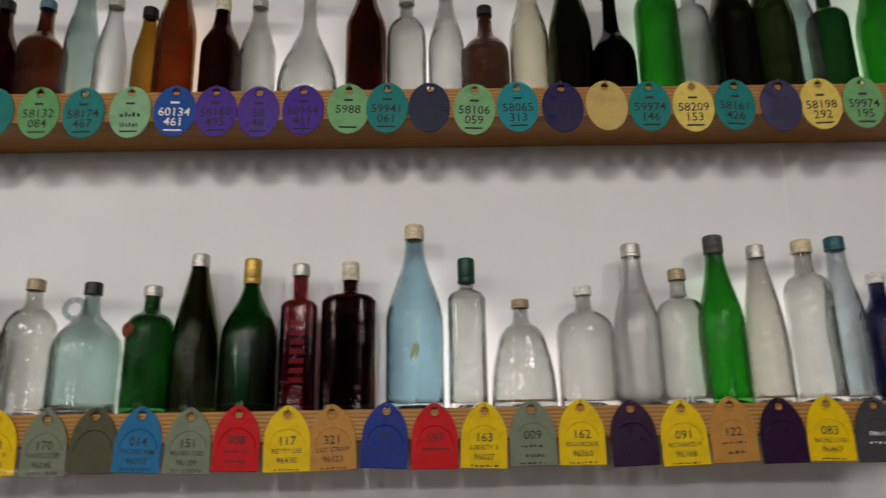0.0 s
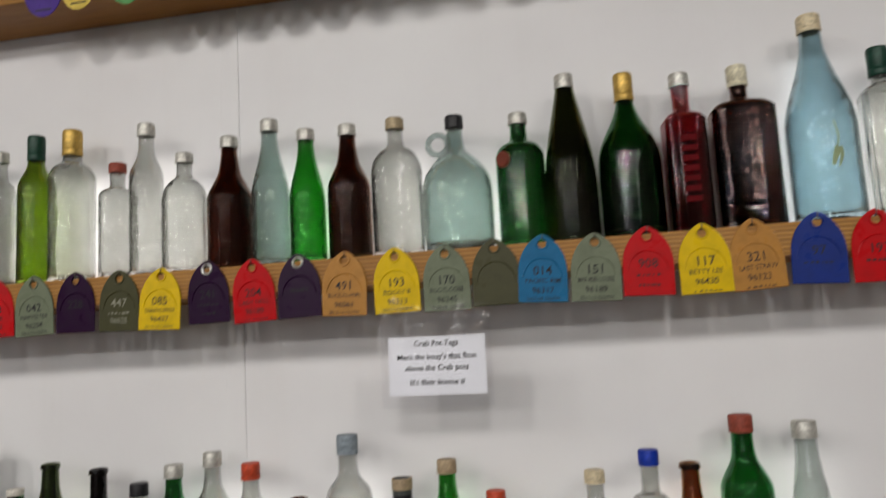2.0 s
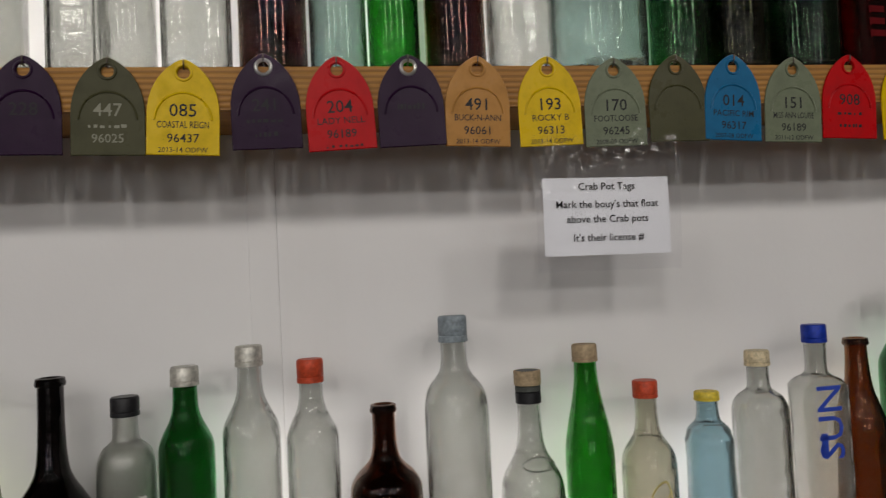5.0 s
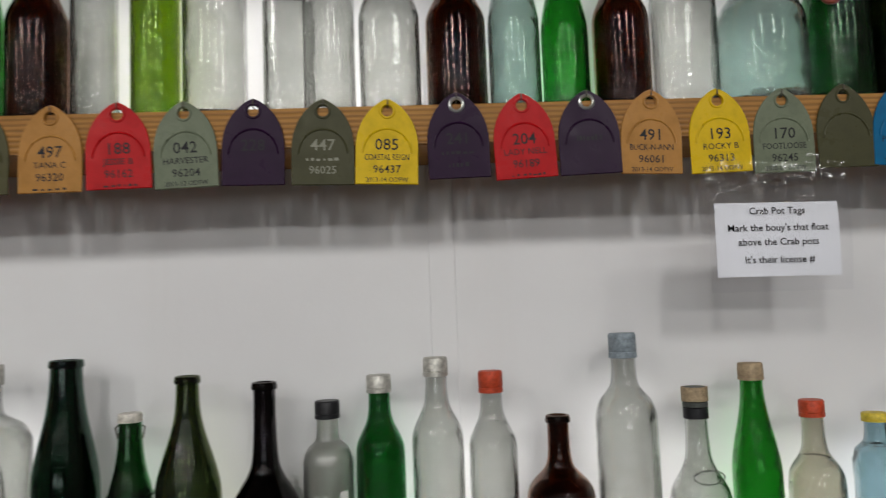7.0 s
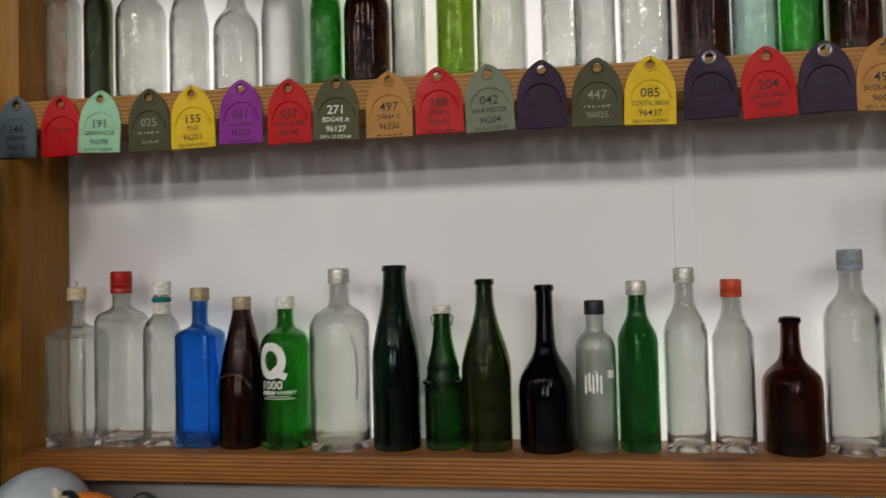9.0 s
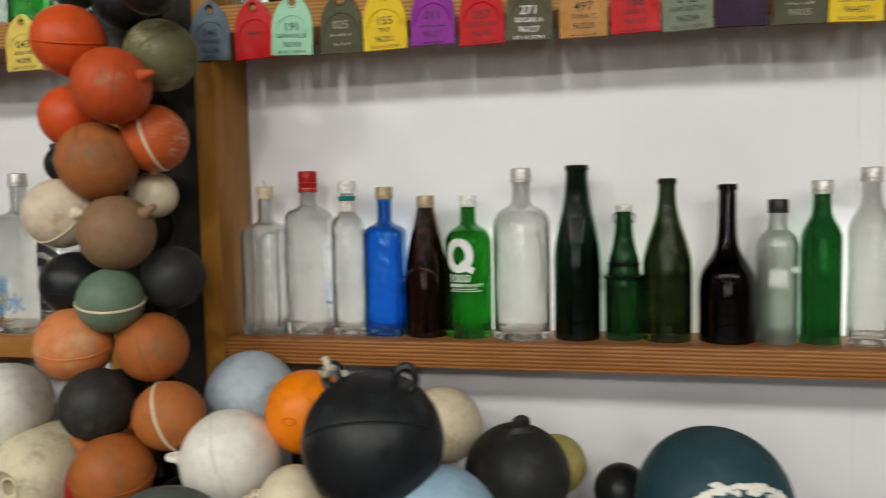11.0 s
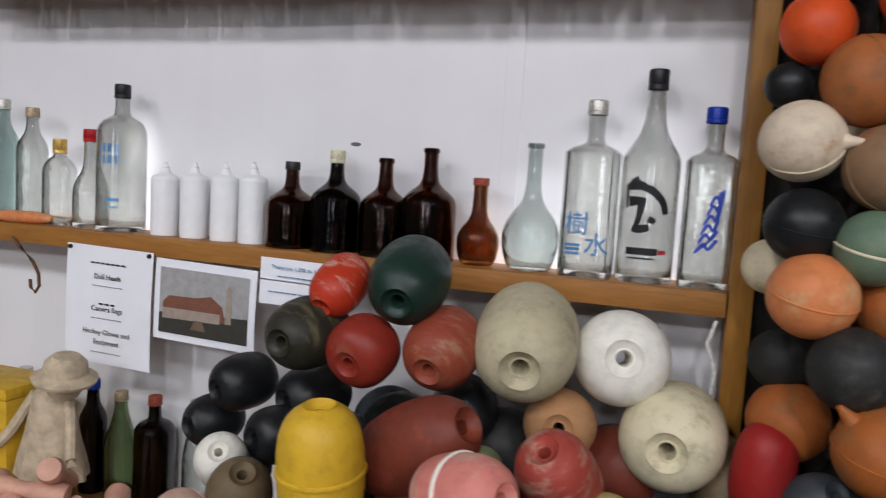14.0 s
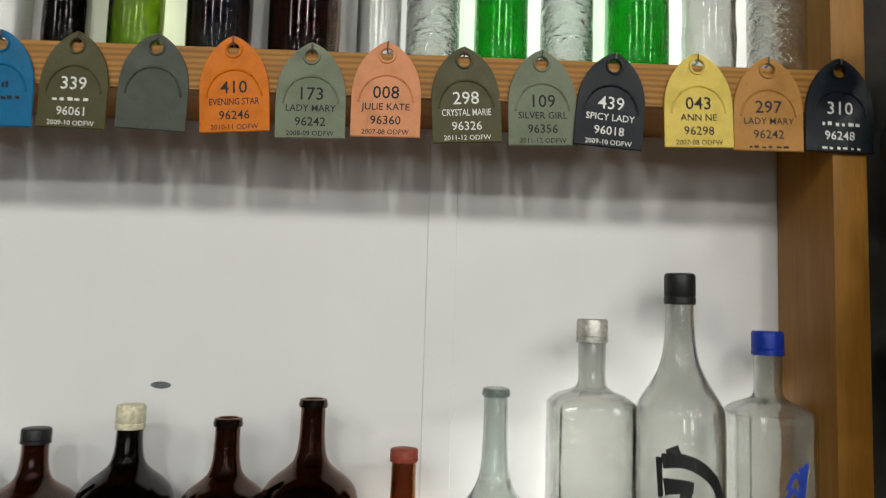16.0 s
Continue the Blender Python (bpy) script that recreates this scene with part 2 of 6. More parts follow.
FLOAT = {n: weathered("float_" + n, deep(c, 0.12, 0.98), deep(s, 0.1, 0.98), a + 0.08, r, st) for n, c, s, a, r, st in (
    ("rusttan", (0.36, 0.13, 0.04), (0.17, 0.10, 0.05), 0.55, 0.6, False), ("rustgrey", (0.24, 0.15, 0.085), (0.40, 0.10, 0.04), 0.4, 0.65, False),
    ("seagreen", (0.13, 0.19, 0.13), (0.20, 0.22, 0.14), 0.4, 0.5, False), ("peach", (0.64, 0.24, 0.09), (0.62, 0.38, 0.20), 0.5, 0.55, False),
    ("orangebrown", (0.38, 0.125, 0.03), (0.22, 0.12, 0.05), 0.5, 0.6, False), ("greydark", (0.022, 0.023, 0.022), (0.06, 0.058, 0.05), 0.45, 0.55, False),
    ("browncream", (0.42, 0.15, 0.04), (0.24, 0.13, 0.05), 0.5, 0.6, False), ("orangered", (0.64, 0.12, 0.022), (0.48, 0.22, 0.08), 0.5, 0.5, False), ("creamrust", (0.66, 0.56, 0.43), (0.40, 0.22, 0.09), 0.45, 0.6, False),
    ("blackfloat", (0.010, 0.011, 0.012), (0.026, 0.026, 0.025), 0.4, 0.4, False), ("cream", (0.72, 0.64, 0.46), (0.42, 0.33, 0.19), 0.35, 0.5, False),
    ("redorange", (0.62, 0.095, 0.018), (0.48, 0.10, 0.035), 0.35, 0.45, False), ("olivecream", (0.13, 0.125, 0.06), (0.42, 0.38, 0.24), 0.45, 0.6, False),
    ("redrust", (0.50, 0.085, 0.020), (0.34, 0.16, 0.08), 0.4, 0.55, False), ("redcream", (0.54, 0.12, 0.032), (0.52, 0.40, 0.27), 0.45, 0.5, True),
    ("greenblack2", (0.011, 0.029, 0.022), (0.026, 0.046, 0.036), 0.4, 0.42, False), ("redwhite", (0.46, 0.05, 0.02), (0.58, 0.45, 0.36), 0.45, 0.4, True),
    ("blackolive", (0.025, 0.024, 0.017), (0.13, 0.115, 0.06), 0.5, 0.5, True), ("darkred", (0.25, 0.036, 0.022), (0.30, 0.11, 0.07), 0.4, 0.42, False),
    ("brickred", (0.27, 0.065, 0.035), (0.34, 0.17, 0.10), 0.5, 0.5, True), ("creamgrey", (0.50, 0.45, 0.31), (0.30, 0.27, 0.18), 0.5, 0.6, False),
    ("creamgrey2", (0.68, 0.62, 0.44), (0.34, 0.30, 0.19), 0.45, 0.6, False), ("white", (0.80, 0.78, 0.70), (0.60, 0.55, 0.44), 0.1, 0.5, False),
    ("tanfloat", (0.46, 0.26, 0.13), (0.32, 0.18, 0.09), 0.4, 0.5, False), ("yellowfloat", (0.62, 0.40, 0.03), (0.45, 0.28, 0.04), 0.35, 0.5, False),
    ("maroon", (0.17, 0.042, 0.024), (0.32, 0.065, 0.035), 0.45, 0.55, False), ("pinkfloat", (0.62, 0.24, 0.20), (0.62, 0.42, 0.34), 0.5, 0.5, False),
    ("palegreenf", (0.30, 0.36, 0.20), (0.38, 0.36, 0.22), 0.45, 0.6, False), ("redworn", (0.36, 0.07, 0.05), (0.46, 0.33, 0.25), 0.6, 0.6, True),
    ("oliveyellow", (0.42, 0.36, 0.13), (0.28, 0.22, 0.09), 0.45, 0.55, False), ("whitegrey", (0.70, 0.67, 0.58), (0.42, 0.38, 0.30), 0.35, 0.5, False),
    ("yellowworn", (0.60, 0.44, 0.06), (0.34, 0.23, 0.05), 0.4, 0.5, False), ("paleyellowf", (0.66, 0.56, 0.22), (0.48, 0.38, 0.16), 0.4, 0.5, False),
    ("pinkgrey", (0.48, 0.32, 0.25), (0.34, 0.22, 0.16), 0.5, 0.55, False), ("olivebrown", (0.14, 0.105, 0.06), (0.22, 0.17, 0.10), 0.4, 0.55, False),
    ("tanpink", (0.48, 0.25, 0.17), (0.34, 0.18, 0.12), 0.4, 0.5, False), ("redfloat", (0.32, 0.022, 0.02), (0.22, 0.03, 0.03), 0.4, 0.5, False),
    ("slatefloat", (0.055, 0.065, 0.075), (0.11, 0.12, 0.12), 0.4, 0.5, False), ("bluegreyf", (0.42, 0.48, 0.52), (0.18, 0.20, 0.22), 0.3, 0.5, False),
    ("orangefloat", (0.85, 0.25, 0.005), (0.78, 0.22, 0.008), 0.3, 0.45, False), ("greengrey", (0.085, 0.11, 0.095), (0.16, 0.17, 0.14), 0.4, 0.55, False),
    ("beige", (0.56, 0.46, 0.33), (0.38, 0.28, 0.18), 0.35, 0.5, False), ("blackball", (0.010, 0.011, 0.0125), (0.026, 0.036, 0.038), 0.35, 0.42, False),
    ("ltbluef", (0.32, 0.47, 0.57), (0.42, 0.50, 0.54), 0.4, 0.55, False), ("tealfloat", (0.018, 0.055, 0.065), (0.045, 0.085, 0.09), 0.4, 0.5, False))}
M_WALL = paint_wall()
M_PINE = wood("pine_shelf", (0.24, 0.095, 0.018), (0.44, 0.205, 0.050))
M_EDGE = wood("pine_edge", (0.31, 0.135, 0.030), (0.52, 0.27, 0.072), ribs=True)
M_REDWOOD = wood("red_stained_shelf", (0.14, 0.050, 0.014), (0.38, 0.165, 0.050))
M_REDEDGE = wood("red_stained_edge", (0.20, 0.066, 0.014), (0.46, 0.195, 0.050), ribs=True)
M_POST = wood("pine_post", (0.21, 0.088, 0.012), (0.41, 0.19, 0.030), "z")
M_FLOOR = plain("grey_concrete", (0.08, 0.077, 0.073), 0.8, var=0.25, scale=6)
M_CEIL = plain("white_ceiling_board", (0.72, 0.72, 0.70), 0.8, var=0.05)
M_HALL = plain("unseen_hall_dark", (0.06, 0.05, 0.042), 0.8, var=0.3, scale=4)
M_DARK = plain("dark_plywood_and_gap", (0.026, 0.022, 0.018), 0.8, var=0.3)
M_INK = plain("black_ink", (0.012, 0.012, 0.014), 0.6)
M_FADED = plain("faded_grey_ink", (0.26, 0.26, 0.20), 0.6)
M_WINK = plain("white_ink", (0.75, 0.75, 0.72), 0.6)
M_BLUEINK = plain("blue_ink", (0.02, 0.06, 0.42), 0.5)
M_STEELINK = plain("steel_blue_ink", (0.03, 0.16, 0.35), 0.5)
M_REDINK = plain("red_ink", (0.45, 0.02, 0.03), 0.5)
M_DEEPRED = plain("deep_red_enamel", (0.11, 0.004, 0.006), 0.7, spec=0.1)
M_EYELET = plain("eyelet_metal", (0.60, 0.60, 0.58), 0.3, 0.9)
M_STEEL = plain("nail_steel", (0.10, 0.085, 0.07), 0.5, 0.5)
M_PAPER = plain("white_paper", (0.82, 0.83, 0.87), 0.6, var=0.03, scale=8)
M_DIFFUSER = plain("glowing_diffuser", (0.9, 0.9, 0.9), 0.3)
M_DIFFUSER.node_tree.nodes["Principled BSDF"].inputs["Emission Color"].default_value = (1.0, 0.985, 0.965, 1)
M_DIFFUSER.node_tree.nodes["Principled BSDF"].inputs["Emission Strength"].default_value = 8
M_DAY = plain("frosted_daylight_pane", (0.8, 0.8, 0.8), 0.5)
M_DAY.node_tree.nodes["Principled BSDF"].inputs["Emission Color"].default_value = (0.93, 0.97, 1.0, 1)
M_DAY.node_tree.nodes["Principled BSDF"].inputs["Emission Strength"].default_value = 4
M_DARKROPE = plain("dark_rope", (0.025, 0.023, 0.02), 0.9, var=0.3, scale=200)
M_ROPE = plain("pale_rope", (0.55, 0.50, 0.38), 0.9, var=0.3, scale=200)


# ---- builders ----
def finish(name, bm, material, parent=None, label="", smooth=True):
    me = bpy.data.meshes.new(name)
    bmesh.ops.recalc_face_normals(bm, faces=bm.faces)
    bm.to_mesh(me)
    bm.free()
    me.materials.append(material)
    if smooth:
        me.polygons.foreach_set("use_smooth", [True] * len(me.polygons))
        me.set_sharp_from_angle(angle=radians(38))
    ob = new(name, me)
    if parent:
        ob.parent = parent
    if label:
        ob["label"] = label
    return ob


def part(name, bm, material, parent, label="", smooth=True):
    return finish(name, bm, material, parent, label, smooth)


def from_mesh(name, me, parent):
    ob = new(name, me)
    ob.parent = parent
    return ob


def empty(name, m, label, category, group=""):
    ob = new(name)
    ob.empty_display_size = 0.03
    ob.matrix_world = m
    return tagged(ob, label, category, group)


def box_bm(x0, x1, y0, y1, z0, z1, bevel=0.0, bm=None):
    bm = bm or bmesh.new()
    made = bmesh.ops.create_cube(bm, size=1.0, matrix=Matrix.Translation(((x0 + x1) / 2, (y0 + y1) / 2, (z0 + z1) / 2)) @ Matrix.Diagonal((x1 - x0, y1 - y0, z1 - z0, 1)))
    if bevel:
        edges = list({e for v in made["verts"] for e in v.link_edges})
        bmesh.ops.bevel(bm, geom=edges, offset=bevel, segments=2, affect="EDGES", profile=0.6)
    return bm


def lathe(profile, seg=28, bm=None, m=None, closed=False, section=None):
    """Turns (radius, height) pairs round z; a radius near nothing closes to a point."""
    bm = bm or bmesh.new()
    m = m or Matrix.Identity(4)
    rings = []
    for r, z in profile:
        if r < 1e-5:
            rings.append([bm.verts.new(m @ Vector((0, 0, z)))])
        else:
            ring = []
            for i in range(seg):
                a = 2 * math.pi * i / seg
                sx, sy = section(a, r, z) if section else (r * math.cos(a), r * math.sin(a))
                ring.append(bm.verts.new(m @ Vector((sx, sy, z))))
            rings.append(ring)
    pairs = list(zip(rings, rings[1:]))
    if closed:
        pairs.append((rings[-1], rings[0]))
    for a, b in pairs:
        if len(a) == 1 and len(b) == 1:
            continue
        for i in range(seg):
            j = (i + 1) % seg
            if len(a) == 1:
                bm.faces.new((a[0], b[i], b[j]))
            elif len(b) == 1:
                bm.faces.new((a[i], a[j], b[0]))
            else:
                bm.faces.new((a[i], a[j], b[j], b[i]))
    return bm


def ring_bm(radius, thick, m=None, bm=None, seg=20, tube=8, flat=1.0):
    prof = [(radius + thick * math.cos(2 * math.pi * k / tube), flat * thick * math.sin(2 * math.pi * k / tube)) for k in range(tube)]
    return lathe(prof, seg, bm, m, closed=True)


def tube_bm(points, r, bm=None, seg=8):
    """A round bar along a line of points."""
    bm = bm or bmesh.new()
    rings, pts = [], [Vector(p) for p in points]
    for i, p in enumerate(pts):
        d = (pts[min(i + 1, len(pts) - 1)] - pts[max(i - 1, 0)]).normalized()
        u = d.orthogonal().normalized()
        w = d.cross(u)
        rings.append([bm.verts.new(p + r * (math.cos(2 * math.pi * k / seg) * u + math.sin(2 * math.pi * k / seg) * w)) for k in range(seg)])
    for a, b in zip(rings, rings[1:]):
        for k in range(seg):
            bm.faces.new((a[k], a[(k + 1) % seg], b[(k + 1) % seg], b[k]))
    bm.faces.new(rings[0])
    bm.faces.new(list(reversed(rings[-1])))
    return bm


def smooth_line(pts, n):
    """A soft curve through pairs of numbers."""
    out = []
    for i in range(n):
        u = i / (n - 1) * (len(pts) - 1)
        k = min(int(u), len(pts) - 2)
        f = u - k
        p0, p1, p2, p3 = (pts[min(max(j, 0), len(pts) - 1)] for j in (k - 1, k, k + 1, k + 2))
        out.append(tuple(0.5 * (2 * b + (c - a) * f + (2 * a - 5 * b + 4 * c - d) * f * f + (3 * b - a - 3 * c + d) * f ** 3) for a, b, c, d in zip(p0, p1, p2, p3)))
    return out


TEXTS = {}


def text_bm(line, size, bm, m):
    """Adds a line of flat lettering, centred, to bm."""
    if line not in TEXTS:
        cu = bpy.data.curves.new("letters", "FONT")
        cu.body, cu.size, cu.align_x, cu.resolution_u, cu.fill_mode, cu.offset = line, 1.0, "CENTER", 2, "FRONT", 0.006
        ob = bpy.data.objects.new("letters", cu)
        me = bpy.data.meshes.new_from_object(ob)
        bpy.data.objects.remove(ob)
        TEXTS[line] = ([v.co.copy() for v in me.vertices], [tuple(p.vertices) for p in me.polygons])
        bpy.data.meshes.remove(me)
    co, faces = TEXTS[line]
    vs = [bm.verts.new(m @ (c * size)) for c in co]
    for f in faces:
        try:
            bm.faces.new([vs[i] for i in f])
        except ValueError:
            pass


def text_width(line):
    text_bm(line, 1.0, bmesh.new(), Matrix.Identity(4))
    xs = [c.x for c in TEXTS[line][0]]
    return max(xs) - min(xs)


def bar_bm(bm, m, w, h):
    vs = [bm.verts.new(m @ Vector(p)) for p in ((-w / 2, 0, 0), (w / 2, 0, 0), (w / 2, h, 0), (-w / 2, h, 0))]
    bm.faces.new(vs)


UPRIGHT = pose(0, 0, 0, 90)

# ---- the room ----
Y_FRONT, Y_WALL = 1.514, 1.655
Z_A, Z_B, Z_C, Z_L, Z_D = 2.347, 1.740, 1.120, 1.112, 0.450
X_END, X_START, BACK, TOP = -6.4, 2.2, -7.4, 3.6


def structure(name, bm, material, label, smooth=False):
    return tagged(finish(name, bm, material, smooth=smooth), label, name.rstrip("_0123456789").split("_")[0], kind="structure")


structure("wall_north", box_bm(X_END, X_START, Y_WALL, Y_WALL + 0.12, 0, TOP), M_WALL, "white painted panel wall behind the shelves")
# unseen walls and ceiling of the hall, coloured dark to hold down bounced light
bm = box_bm(X_END, X_START, BACK - 0.12, BACK, 0, WIN_Z[0])
box_bm(X_END, X_START, BACK - 0.12, BACK, WIN_Z[1], TOP, 0, bm)
edges_x = [X_END] + [k for wx in WINDOWS for k in (wx - 0.5, wx + 0.5)] + [X_START]
for x0, x1 in zip(edges_x[::2], edges_x[1::2]):
    box_bm(x0, x1, BACK - 0.12, BACK, WIN_Z[0], WIN_Z[1], 0, bm)
structure("wall_south", bm, M_HALL, "unseen wall with two windows behind the walker, dark against bounced light")
for i, wx in enumerate(WINDOWS):
    win = tagged(new(f"window_{i + 1}"), "plain white-framed window with bright frosted panes", "window", kind="structure")
    win.matrix_world = pose(wx, BACK - 0.06, WIN_Z[0])
    for x0, x1, z0, z1 in ((-0.499, -0.44, 0.001, 1.399), (0.44, 0.499, 0.001, 1.399), (-0.439, 0.439, 0.001, 0.06), (-0.439, 0.439, 1.34, 1.399), (-0.02, 0.02, 0.061, 1.339)):
        part("window_frame", box_bm(x0, x1, -0.04, 0.04, z0, z1, 0.004), M_CEIL, win)
    for x0, x1 in ((-0.439, -0.021), (0.021, 0.439)):
        part("pane", box_bm(x0, x1, -0.006, 0.0, 0.061, 1.339), M_DAY, win, "frosted pane bright with daylight")
structure("wall_west", box_bm(X_END - 0.12, X_END, BACK - 0.12, Y_WALL + 0.12, 0, TOP), M_HALL, "unseen end wall kept dark against bounced light")
structure("wall_east", box_bm(X_START, X_START + 0.12, BACK - 0.12, Y_WALL + 0.12, 0, TOP), M_HALL, "unseen end wall kept dark against bounced light")
structure("floor", box_bm(X_END - 0.12, X_START + 0.12, BACK - 0.12, Y_WALL + 0.12, -0.1, 0), M_FLOOR, "bare grey concrete floor")
structure("ceiling", box_bm(X_END - 0.12, X_START + 0.12, BACK - 0.12, Y_WALL + 0.12, TOP, TOP + 0.1), M_HALL, "unseen ceiling kept dark against bounced light")
for sx in (-3.08, -1.232, 0.62, -4.93):
    structure("trim", box_bm(sx - 0.019, sx + 0.019, Y_WALL - 0.0022, Y_WALL + 0.01, 0.0, TOP - 0.004, 0.0015), M_WALL, "white painted strip over a wall panel joint")


def flood_lamp(x, y):
    """A lamp head on a short stem, tipped towards the shelves."""
    t = empty("ceiling_light", pose(x, y, TOP), "white ceiling flood light with a tipped head on a short stem", "ceiling light", "ceiling lights")
    part("stem", tube_bm([(0, -0.04, 0), (0, -0.04, -0.16)], 0.012, seg=12), M_CEIL, t)
    head = Matrix.Translation((-x, -y, -TOP)) @ look((x, y, LAMP_Z - 0.075), (x, y + 0.7, LAMP_Z - 1.5))
    bm = box_bm(-0.14, 0.14, -0.28, 0.28, 0.012, 0.09, 0.008)
    bm.transform(head)
    part("housing", bm, M_CEIL, t)
    bm = box_bm(-0.11, 0.11, -0.25, 0.25, 0.0, 0.0115, 0.002)
    bm.transform(head)
    part("diffuser", bm, M_DIFFUSER, t, "glowing white diffuser")


for lx, ly in LAMPS:
    flood_lamp(lx, ly)

# shelves and posts of planed two-inch lumber
POSTS = ((-2.640, -2.600), (-2.436, -2.395))


def post(x0, x1):
    t = empty("shelf_post", pose((x0 + x1) / 2, (Y_FRONT + Y_WALL) / 2, 0), "upright pine plank post with knots, holding the shelves", "post", "shelf posts")
    w, d = (x1 - x0) / 2, (Y_WALL - Y_FRONT) / 2
    part("plank", box_bm(-w, w, -d + 0.003, d - 0.003, 0, TOP - 0.002, 0.002), M_POST, t)


for x0, x1 in POSTS:
    post(x0, x1)


def shelf(x0, x1, z, thick, front, label, board=None, y0=Y_FRONT):
    t = empty("shelf", pose((x0 + x1) / 2, y0, z), label, "shelf", "wall shelves")
    w = (x1 - x0) / 2
    part("board", box_bm(-w, w, 0.004, Y_WALL - y0 - 0.003, -thick, 0, 0.002), board or M_PINE, t)
    part("edge", box_bm(-w, w, 0.0, 0.0045, -thick + 0.001, -0.001, 0.001), front, t)


B1, B2, B3 = POSTS[0][0] - 0.003, POSTS[1][1] + 0.003, X_START - 0.003
for z, th, fr, what in ((Z_A, 0.064, M_EDGE, "long pine top shelf with rough-sawn edge"), (Z_B, 0.052, M_EDGE, "long pine middle shelf with fine ribbed edge")):
    shelf(B2, B3, z, th, fr, what)
    shelf(X_END + 0.003, B1, z, th, fr, what)
shelf(B2, B3, Z_C, 0.048, M_REDEDGE, "reddish stained lower shelf board with a knot", M_REDWOOD)
shelf(X_END + 0.003, B1, Z_L, 0.044, M_PINE, "pine lower shelf board of the second bay")
shelf(X_END + 0.003, -3.45, Z_D, 0.044, M_PINE, "deep low pine shelf of the second bay", y0=1.12)

# near-black panel added to draw the dark gap behind the hanging floats
structure("trim_1", box_bm(POSTS[0][1] + 0.002, POSTS[1][0] - 0.002, 1.60, Y_WALL - 0.001, 0, TOP - 0.002), M_DARK, "near-black panel added for the dark gap between the two posts")

# ---- bottles ----
PROFILES = {
    "wine": ((0, .9), (.012, 1), (.30, 1), (.60, 1), (.67, .92), (.72, .62), (.77, .25), (.82, .06), (.90, 0), (1, 0)),
    "burg": ((0, .9), (.012, 1), (.24, 1), (.44, 1), (.52, .93), (.61, .70), (.70, .40), (.78, .18), (.86, .05), (1, 0)),
    "champ": ((0, .9), (.015, 1), (.25, 1), (.45, 1), (.55, .90), (.66, .60), (.76, .30), (.85, .12), (.93, .04), (1, .02)),
    "liquor": ((0, .9), (.012, 1), (.32, 1), (.62, 1), (.69, .96), (.745, .70), (.775, .30), (.80, .06), (.88, 0), (1, 0)),
    "square": ((0, .9), (.012, 1), (.35, 1), (.66, 1), (.70, .95), (.73, .62), (.75, .18), (.78, 0), (.88, 0), (1, 0)),
    "flatsq": ((0, .9), (.012, 1), (.35, 1), (.68, 1), (.72, .97), (.755, .70), (.775, .25), (.80, 0), (.88, 0), (1, 0)),
    "flask": ((0, .85), (.015, .97), (.20, 1), (.52, 1), (.62, .98), (.70, .80), (.76, .42), (.80, .06), (.88, 0), (1, 0)),
    "beer": ((0, .9), (.015, 1), (.26, 1), (.48, 1), (.56, .93), (.64, .60), (.72, .25), (.82, .08), (.92, 0), (1, 0)),
    "cone": ((0, .9), (.015, 1), (.18, 1), (.36, 1), (.50, .88), (.63, .66), (.75, .40), (.86, .16), (.94, .02), (1, 0)),
    "cone2": ((0, .85), (.02, 1), (.15, 1), (.35, .92), (.55, .72), (.66, .58), (.73, .36), (.78, .08), (.86, 0), (1, 0)),
    "bulb": ((0, .55), (.02, .68), (.10, .88), (.22, 1), (.33, .95), (.43, .66), (.51, .30), (.59, .10), (.72, .02), (1, 0)),
    "bulb2": ((0, .85), (.02, .95), (.10, 1), (.20, .96), (.32, .78), (.44, .48), (.54, .22), (.62, .06), (.75, 0), (1, 0)),
    "squat": ((0, .9), (.015, 1), (.22, 1), (.45, 1), (.54, .93), (.60, .68), (.65, .34), (.70, .12), (.80, .02), (1, 0)),
    "squatneck": ((0, .9), (.015, .98), (.18, 1), (.34, 1), (.43, .88), (.50, .58), (.56, .28), (.63, .10), (.78, .02), (1, 0)),
    "jug": ((0, .8), (.02, .95), (.15, 1), (.42, 1), (.54, .92), (.63, .66), (.70, .32), (.75, .08), (.85, 0), (1, 0)),
    "jug2": ((0, .9), (.015, 1), (.22, 1), (.44, 1), (.54, .90), (.62, .66), (.69, .38), (.76, .14), (.84, 0), (1, 0)),
    "tube": ((0, .9), (.012, 1), (.35, 1), (.72, 1), (.78, .95), (.81, .80), (.84, .30), (.88, .1), (.94, 0), (1, -.2)),
    "ribbed": ((0, .9), (.015, 1), (.32, 1), (.62, 1), (.69, .96), (.745, .75), (.78, .40), (.81, .12), (.88, 0), (1, 0)),
    "fluted": ((0, .9), (.012, 1), (.32, 1), (.60, 1), (.67, .94), (.72, .70), (.755, .34), (.79, .08), (.86, 0), (1, 0)),
    "sake": ((0, .9), (.012, 1), (.28, 1), (.54, 1), (.60, .90), (.655, .55), (.71, .24), (.78, .07), (.88, 0), (1, 0)),
    "swing": ((0, .9), (.015, 1), (.28, 1), (.44, 1), (.50, .80), (.55, .74), (.60, .66), (.70, .35), (.82, .14), (1, .04)),
}
SQUARE = {"square": (7, 0.94), "flatsq": (7, 0.72), "flask": (3.2, 0.60), "cone2": (3.5, 0.75)}
CAP_LEN = {"red": .13, "greenblack": .17, "gold": .17, "cream": .13, "grey": .105, "darkgrey": .11, "orange": .105, "bluecap": .09, "black": .095, "porcelain": .05, "yellow": .06}


